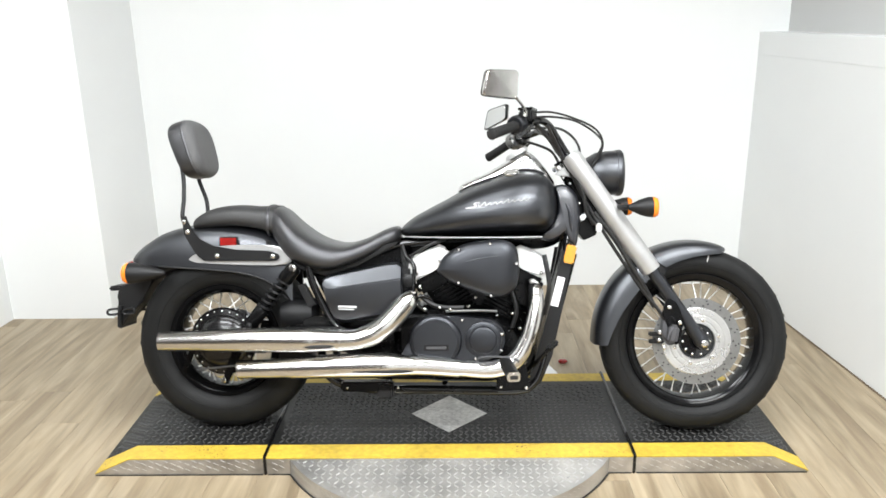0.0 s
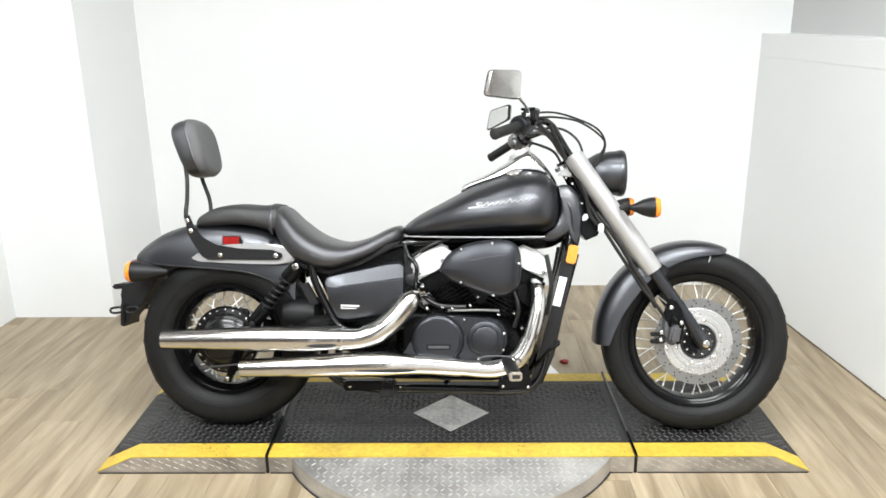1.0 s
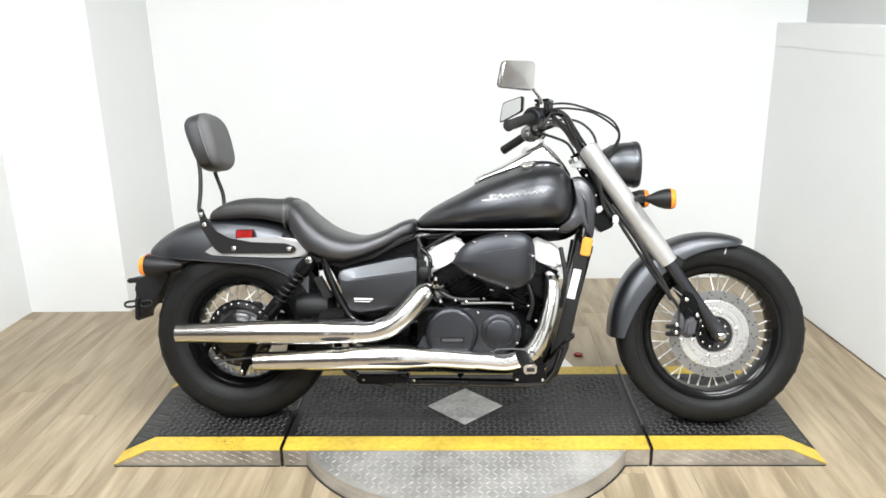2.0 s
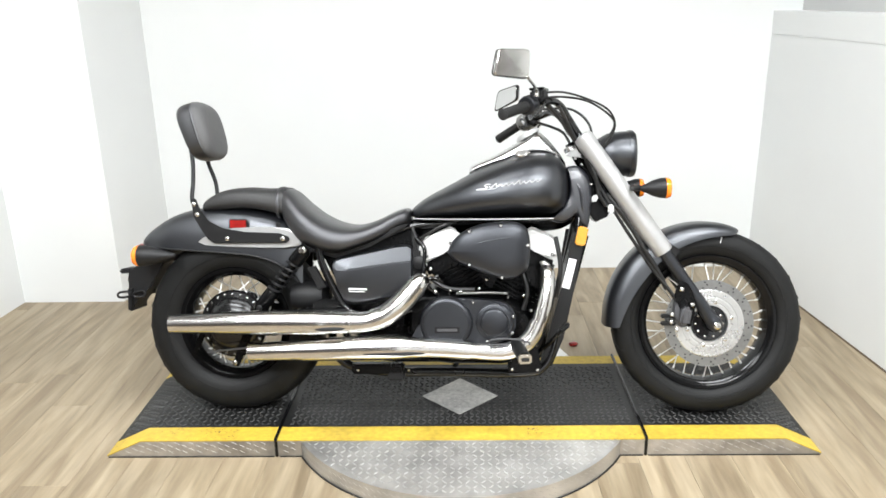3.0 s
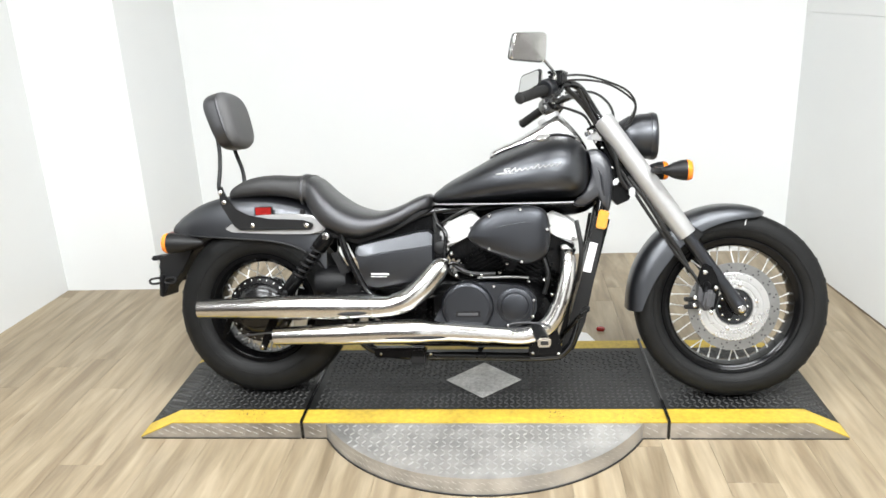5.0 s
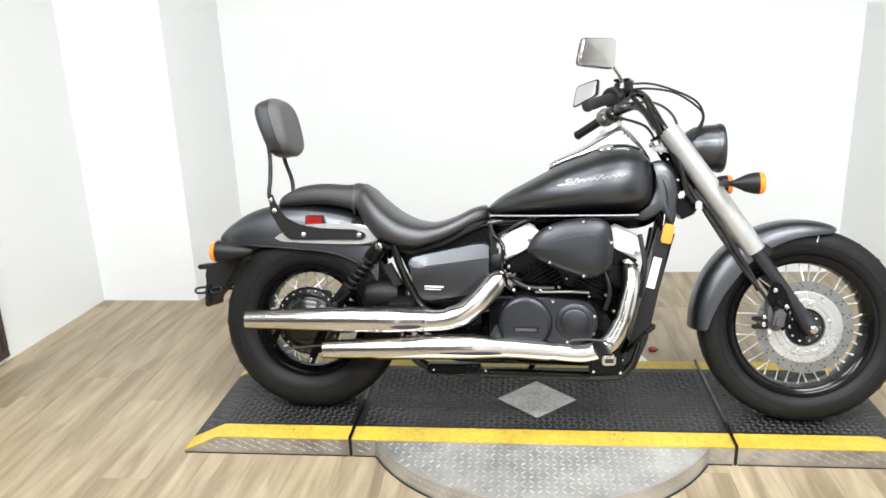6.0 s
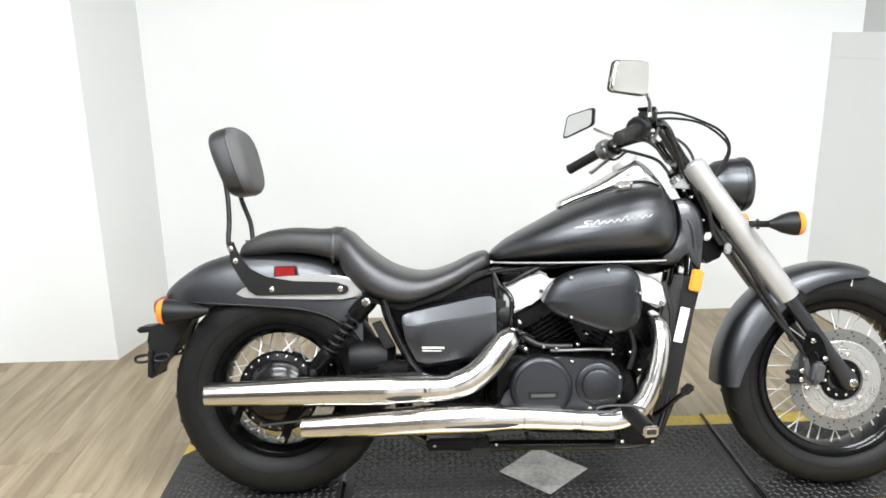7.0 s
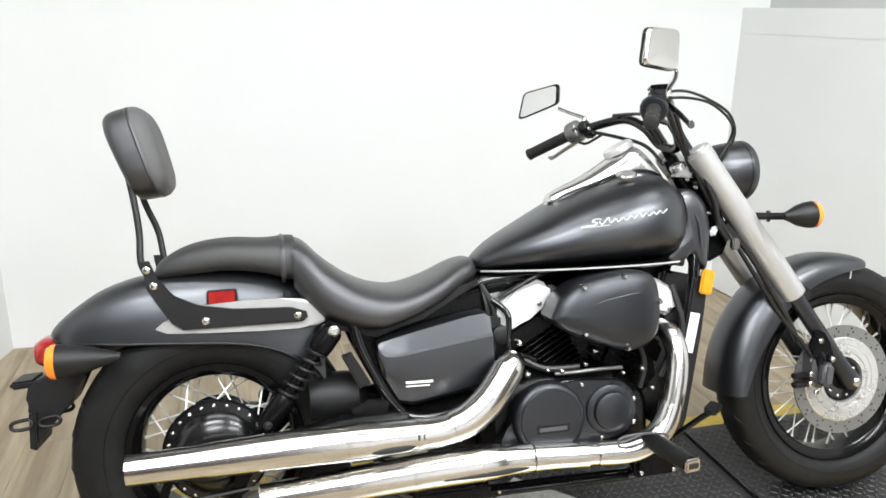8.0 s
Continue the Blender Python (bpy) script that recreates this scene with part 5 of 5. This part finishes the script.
part("badge_bar", box((0.066, 0.002, 0.009), (-0.030, -0.1955, 0.305), 0.0005), CALIPER, big, "plain grey bar on the badge")
small = part("timing_cover", moved(lathe([(0, 0.062), (-0.012, 0.060), (-0.016, 0.050), (-0.016, 0.046), (-0.026, 0.044), (-0.029, 0.036), (-0.029, 0)], 48), Matrix.Translation((0.124, -0.160, 0.326))), DARK, cover, "round dark timing cover")
for x, z in ((-0.135, 0.258), (0.055, 0.392), (0.185, 0.345), (0.182, 0.290), (0.10, 0.262), (-0.105, 0.36)):
    part("cover_bolt", bolt((x, -0.166, z), 0.0058, 0.006), STEEL, cover)

# Air cleaner: a leaf-shaped lid.
LEAF = [(-0.026, 0.560), (0.000, 0.606), (0.055, 0.640), (0.130, 0.655), (0.195, 0.655), (0.232, 0.632), (0.242, 0.575), (0.236, 0.515), (0.210, 0.482), (0.165, 0.470), (0.110, 0.485), (0.045, 0.510), (0.0, 0.532)]
air = part("air_cleaner", dome(LEAF, [(-0.115, 0.97), (-0.192, 1.0), (-0.200, 0.995), (-0.208, 0.965), (-0.215, 0.90), (-0.222, 0.76), (-0.226, 0.5), (-0.228, 0.2), (-0.228, 0.02)], 4), DARK, bike, "dark grey leaf-shaped air cleaner cover")
ridge = spline([(0.045, -0.2195, 0.580), (0.09, -0.2262, 0.594), (0.16, -0.2255, 0.605), (0.215, -0.2175, 0.606)], 6)
part("cover_ridge", tube(ridge, 0.0022, 8, 1), DARK, air)
for x, z in ((0.048, 0.628), (0.148, 0.646), (0.232, 0.582), (0.046, 0.522), (0.150, 0.480)):
    part("cover_bolt", bolt((x, -0.206, z), 0.0075, 0.021), CHROME, air)
part("intake_box", box((0.16, 0.10, 0.12), (0.12, -0.075, 0.555), 0.02), ENGINE, air)

# Small engine clutter: hoses, leads, brackets behind the lid.
random.seed(4)
for a, b, c, r in (((-0.15, -0.06, 0.64), (-0.145, -0.085, 0.59), (-0.135, -0.09, 0.53), 0.007), ((-0.15, -0.07, 0.63), (-0.13, -0.10, 0.57), (-0.15, -0.09, 0.50), 0.007), ((0.0, -0.10, 0.655), (-0.05, -0.115, 0.64), (-0.12, -0.10, 0.60), 0.005), ((0.29, -0.10, 0.52), (0.31, -0.12, 0.45), (0.28, -0.12, 0.38), 0.009), ((0.33, -0.10, 0.60), (0.345, -0.12, 0.50), (0.33, -0.11, 0.40), 0.008), ((-0.09, -0.12, 0.47), (-0.03, -0.14, 0.435), (0.06, -0.14, 0.43), 0.008), ((0.22, -0.12, 0.48), (0.235, -0.13, 0.42), (0.22, -0.13, 0.36), 0.007)):
    part("engine_hose", tube([a, b, c], r, 8), HOSE, bike)
for x, z, r in ((-0.105, 0.475, 0.016), (-0.085, 0.50, 0.011), (0.015, 0.425, 0.012), (-0.02, 0.43, 0.010), (0.075, 0.435, 0.010), (0.17, 0.405, 0.009), (0.22, 0.41, 0.010), (-0.07, 0.425, 0.013), (0.10, 0.465, 0.010), (0.245, 0.36, 0.010)):
    part("engine_fitting", moved(lathe([(0.02, 0), (0.02, r * 0.6), (-0.012, r * 0.6), (-0.016, r * 0.4), (-0.018, 0)], 14), Matrix.Translation((x, -0.135, z))), STEEL, bike)
part("coolant_pipe", tube([(0.0, -0.14, 0.418), (0.05, -0.150, 0.420), (0.11, -0.150, 0.421), (0.17, -0.14, 0.417)], 0.0045, 10), DISC, bike, "dull metal coolant pipe")
part("engine_mount", slab([(0.225, 0.50), (0.262, 0.505), (0.30, 0.44), (0.285, 0.41), (0.24, 0.45)], -0.10, -0.085, 0.003, 0), ENGINE, bike)
part("horn", moved(lathe([(-0.02, 0), (-0.02, 0.030), (0.0, 0.036), (0.02, 0.030), (0.02, 0)], 24), Matrix.Translation((-0.135, -0.11, 0.50))), ENGINE, bike)
part("igniter", box((0.05, 0.03, 0.04), (-0.145, -0.105, 0.545), 0.006), BLACK, bike)

def seam(x, y, z, r):
    """A narrow rolled lip round a silencer."""
    return tube([(x - 0.004, y, z), (x - 0.0025, y, z), (x + 0.0025, y, z), (x + 0.004, y, z)], [r - 0.002, r + 0.0012, r + 0.0012, r - 0.002], 32, 1)


# Exhausts: two pipes with shields running into slash-cut silencers.
up_pipe = part("exhaust", tube([(-0.110, -0.165, 0.470), (-0.120, -0.178, 0.459), (-0.141, -0.191, 0.436), (-0.175, -0.200, 0.395), (-0.225, -0.205, 0.355), (-0.29, -0.207, 0.336), (-0.36, -0.208, 0.334)], [0.026, 0.032, 0.034, 0.034, 0.034, 0.034, 0.036], 26, 5), CHROME, bike, "chrome upper exhaust pipe")
part("silencer", tube([(-0.352, -0.208, 0.334), (-0.358, -0.208, 0.334), (-0.42, -0.2085, 0.3345), (-0.47, -0.209, 0.335), (-0.62, -0.210, 0.336), (-0.78, -0.211, 0.334), (-0.795, -0.211, 0.334), (-0.945, -0.212, 0.333)], [0.0335, 0.0355, 0.038, 0.0412, 0.040, 0.0365, 0.0345, 0.0315], 32, 5), CHROME, up_pipe, "long chrome silencer")
part("silencer_band", tube([(-0.338, -0.208, 0.334), (-0.340, -0.208, 0.334), (-0.352, -0.208, 0.334), (-0.354, -0.208, 0.334)], [0.0345, 0.0375, 0.0375, 0.0345], 32, 3), CHROME, up_pipe)
part("heat_shield", tube([(-0.128, -0.184, 0.452), (-0.18, -0.203, 0.394), (-0.23, -0.208, 0.356), (-0.27, -0.209, 0.342)], [0.0365, 0.037, 0.037, 0.0365], 28, 5), CHROME, up_pipe, "chrome heat shield")
part("silencer_seam", seam(-0.462, -0.209, 0.335, 0.0408), CHROME, up_pipe)
part("silencer_seam", seam(-0.500, -0.2092, 0.3352, 0.0412), CHROME, up_pipe)
# Black disc on the closed end, painting the bore's shade.
part("tail_bore", tube([(-0.9452, -0.212, 0.333), (-0.9458, -0.212, 0.333)], 0.025, 24), SHADE, up_pipe, "black disc drawn as the shaded silencer bore")
# A black strip draws the shaded gap between the shields.
part("shield_gap", tube([(-0.455, -0.2455, 0.318), (-0.43, -0.2452, 0.318), (-0.38, -0.2420, 0.319), (-0.358, -0.2395, 0.320)], [0.002, 0.0060, 0.0060, 0.002], 8, 6, 0.7), SHADE, up_pipe, "black strip drawn as the shaded slot between chrome shields")
low_pipe = part("exhaust", tube([(0.285, -0.115, 0.505), (0.296, -0.15, 0.485), (0.297, -0.178, 0.44), (0.283, -0.192, 0.375), (0.258, -0.198, 0.305), (0.215, -0.200, 0.252), (0.15, -0.200, 0.232), (0.05, -0.200, 0.238), (-0.08, -0.200, 0.246), (-0.20, -0.200, 0.250)], [0.020, 0.026, 0.026, 0.026, 0.026, 0.026, 0.026, 0.027, 0.029, 0.034], 26, 5), CHROME, bike, "chrome lower exhaust pipe")
part("silencer", tube([(-0.085, -0.201, 0.247), (-0.092, -0.201, 0.247), (-0.15, -0.200, 0.249), (-0.20, -0.200, 0.250), (-0.34, -0.200, 0.247), (-0.50, -0.200, 0.241), (-0.512, -0.200, 0.241), (-0.688, -0.200, 0.235)], [0.030, 0.032, 0.036, 0.0412, 0.040, 0.0365, 0.0345, 0.0295], 32, 5), CHROME, low_pipe, "long chrome silencer")
part("heat_shield", tube([(0.268, -0.197, 0.33), (0.245, -0.201, 0.285), (0.21, -0.203, 0.253), (0.15, -0.203, 0.2345), (0.07, -0.203, 0.238)], [0.029, 0.0295, 0.0295, 0.0295, 0.029], 26, 5), CHROME, low_pipe, "chrome heat shield")
part("heat_shield", tube([(0.045, -0.203, 0.239), (-0.04, -0.203, 0.245), (-0.085, -0.203, 0.248)], [0.030, 0.031, 0.033], 26, 4), CHROME, low_pipe, "chrome heat shield")
# The lower shields' shaded gap, again a black strip.
part("shield_gap", tube([(-0.300, -0.2385, 0.235), (-0.20, -0.2388, 0.236), (-0.14, -0.2335, 0.236), (-0.095, -0.2290, 0.237)], [0.002, 0.0055, 0.0055, 0.002], 8, 6, 0.7), SHADE, low_pipe, "black strip drawn as the shaded slot between chrome shields")
part("silencer_seam", seam(-0.208, -0.200, 0.250, 0.0412), CHROME, low_pipe)
part("silencer_seam", seam(-0.360, -0.200, 0.2465, 0.0402), CHROME, low_pipe)
# The lower bore's shade, painted as a black disc too.
part("tail_bore", tube([(-0.6882, -0.200, 0.235), (-0.6888, -0.200, 0.235)], 0.023, 24), SHADE, low_pipe, "black disc drawn as the shaded silencer bore")
for x, z in ((-0.62, 0.295), (-0.30, 0.292), (-0.47, 0.292)):
    part("silencer_bracket", box((0.05, 0.05, 0.012), (x, -0.175, z), 0.003), ENGINE, bike)
part("lower_rail", tube([(-0.18, -0.150, 0.158), (0.0, -0.152, 0.156), (0.17, -0.150, 0.153)], 0.010, 10), ENGINE, bike, "black lower rail")
stand_mount = part("silencer_mount", box((0.175, 0.05, 0.034), (-0.265, -0.150, 0.170), 0.006), ENGINE, bike, "black silencer mount")
part("mount_lug", box((0.055, 0.045, 0.050), (-0.205, -0.148, 0.155), 0.006), BLACK, stand_mount)
for x in (-0.33, -0.16):
    part("mount_bolt", bolt((x, -0.176, 0.168), 0.0042, 0.004), STEEL, stand_mount)

# Foot controls.
peg_mount = part("peg_bracket", slab([(0.185, 0.262), (0.23, 0.275), (0.262, 0.245), (0.275, 0.185), (0.265, 0.165), (0.17, 0.165), (0.165, 0.185)], -0.205, -0.165, 0.008, 0), ENGINE, bike, "black foot peg bracket")
part("foot_peg", tube([(0.188, -0.195, 0.262), (0.196, -0.235, 0.261), (0.207, -0.31, 0.254), (0.214, -0.366, 0.249)], [0.013, 0.020, 0.021, 0.019], 18, 4), RUBBER, peg_mount, "black rubber foot peg")
part("peg_tip", box((0.040, 0.010, 0.030), (0.2155, -0.372, 0.2485), 0.0045, pose(0, 0, 0, 5, 0, 8)), CHROME, peg_mount, "chrome peg end")
# Dark block painting the slot's shade on the peg end.
part("peg_tip_slot", box((0.024, 0.003, 0.012), (0.2162, -0.3775, 0.2480), 0.001, pose(0, 0, 0, 5, 0, 8)), SHADE, peg_mount)
part("brake_pedal", tube([(0.225, -0.21, 0.245), (0.235, -0.235, 0.270), (0.19, -0.245, 0.284), (0.12, -0.247, 0.284), (0.104, -0.246, 0.270), (0.12, -0.245, 0.258), (0.17, -0.243, 0.262)], 0.0030, 8), CALIPER, bike, "thin grey wire brake pedal guard")
for x, z in ((0.18, 0.178), (0.262, 0.176)):
    part("bracket_bolt", bolt((x, -0.206, z), 0.0048, 0.004), STEEL, peg_mount)
left_mount = part("shift_bracket", slab([(0.185, 0.262), (0.23, 0.275), (0.262, 0.245), (0.275, 0.185), (0.265, 0.165), (0.17, 0.165)], 0.165, 0.205, 0.008, 0), ENGINE, bike, "black foot peg bracket")
part("foot_peg", tube([(0.236, 0.195, 0.220), (0.215, 0.28, 0.238), (0.199, 0.358, 0.255)], [0.013, 0.022, 0.020], 16, 4), RUBBER, left_mount, "black rubber foot peg")

part("pedal_arm", tube([(0.285, -0.150, 0.235), (0.305, -0.185, 0.262), (0.330, -0.225, 0.300), (0.348, -0.247, 0.320)], [0.008, 0.007, 0.007, 0.007], 10), ENGINE, bike, "black brake pedal arm")
part("pedal_pad", box((0.034, 0.044, 0.014), (0.347, -0.244, 0.324), 0.005, pose(0, 0, 0, 0, -38, 0)), RUBBER, bike, "black rubber pedal pad")

# Side stand on the far side, its foot on the platform.
foot = bike.matrix_world.inverted() @ Vector((-0.02, 0.235, P_TOP + 0.008))
stand = part("side_stand", tube([(0.03, 0.12, 0.16), tuple(Vector((0.03, 0.12, 0.16)).lerp(foot, 0.5) + Vector((0.0, 0.01, 0.01))), tuple(foot)], [0.014, 0.012, 0.010], 12), ENGINE, bike, "black side stand")


# ---- floor planks, laid along the room ----
slab_bm = box((5.44, 6.64, 0.10), (-0.28, -1.66, -0.0565), 0)
floor = thing("floor", slab_bm, material("dark_joint", (0.27, 0.225, 0.16), 0.7), "pale oak-look vinyl plank floor", "floor", "structure")
PLANK_W, PLANK_L = 0.152, 1.22
random.seed(11)
plank_me = [finish("plank", box((PLANK_W - 0.0006, PLANK_L - 0.0006, 0.006), (0, 0, -0.003), 0.0005, None, 1), OAK)]
for i in range(-19, 16):
    x = i * PLANK_W + 0.05
    y = -5.5 + random.uniform(0, PLANK_L)
    while y < 2.3:
        y0, y1 = max(y - PLANK_L / 2, -4.97), min(y + PLANK_L / 2, 1.64)
        if y1 - y0 > 0.05:
            ob = new("plank", plank_me[0])
            ob.parent = floor
            ob.location = (x, (y0 + y1) / 2, random.uniform(-0.0002, 0.0))
            ob.scale = (1, (y1 - y0) / PLANK_L, 1)
        y += PLANK_L
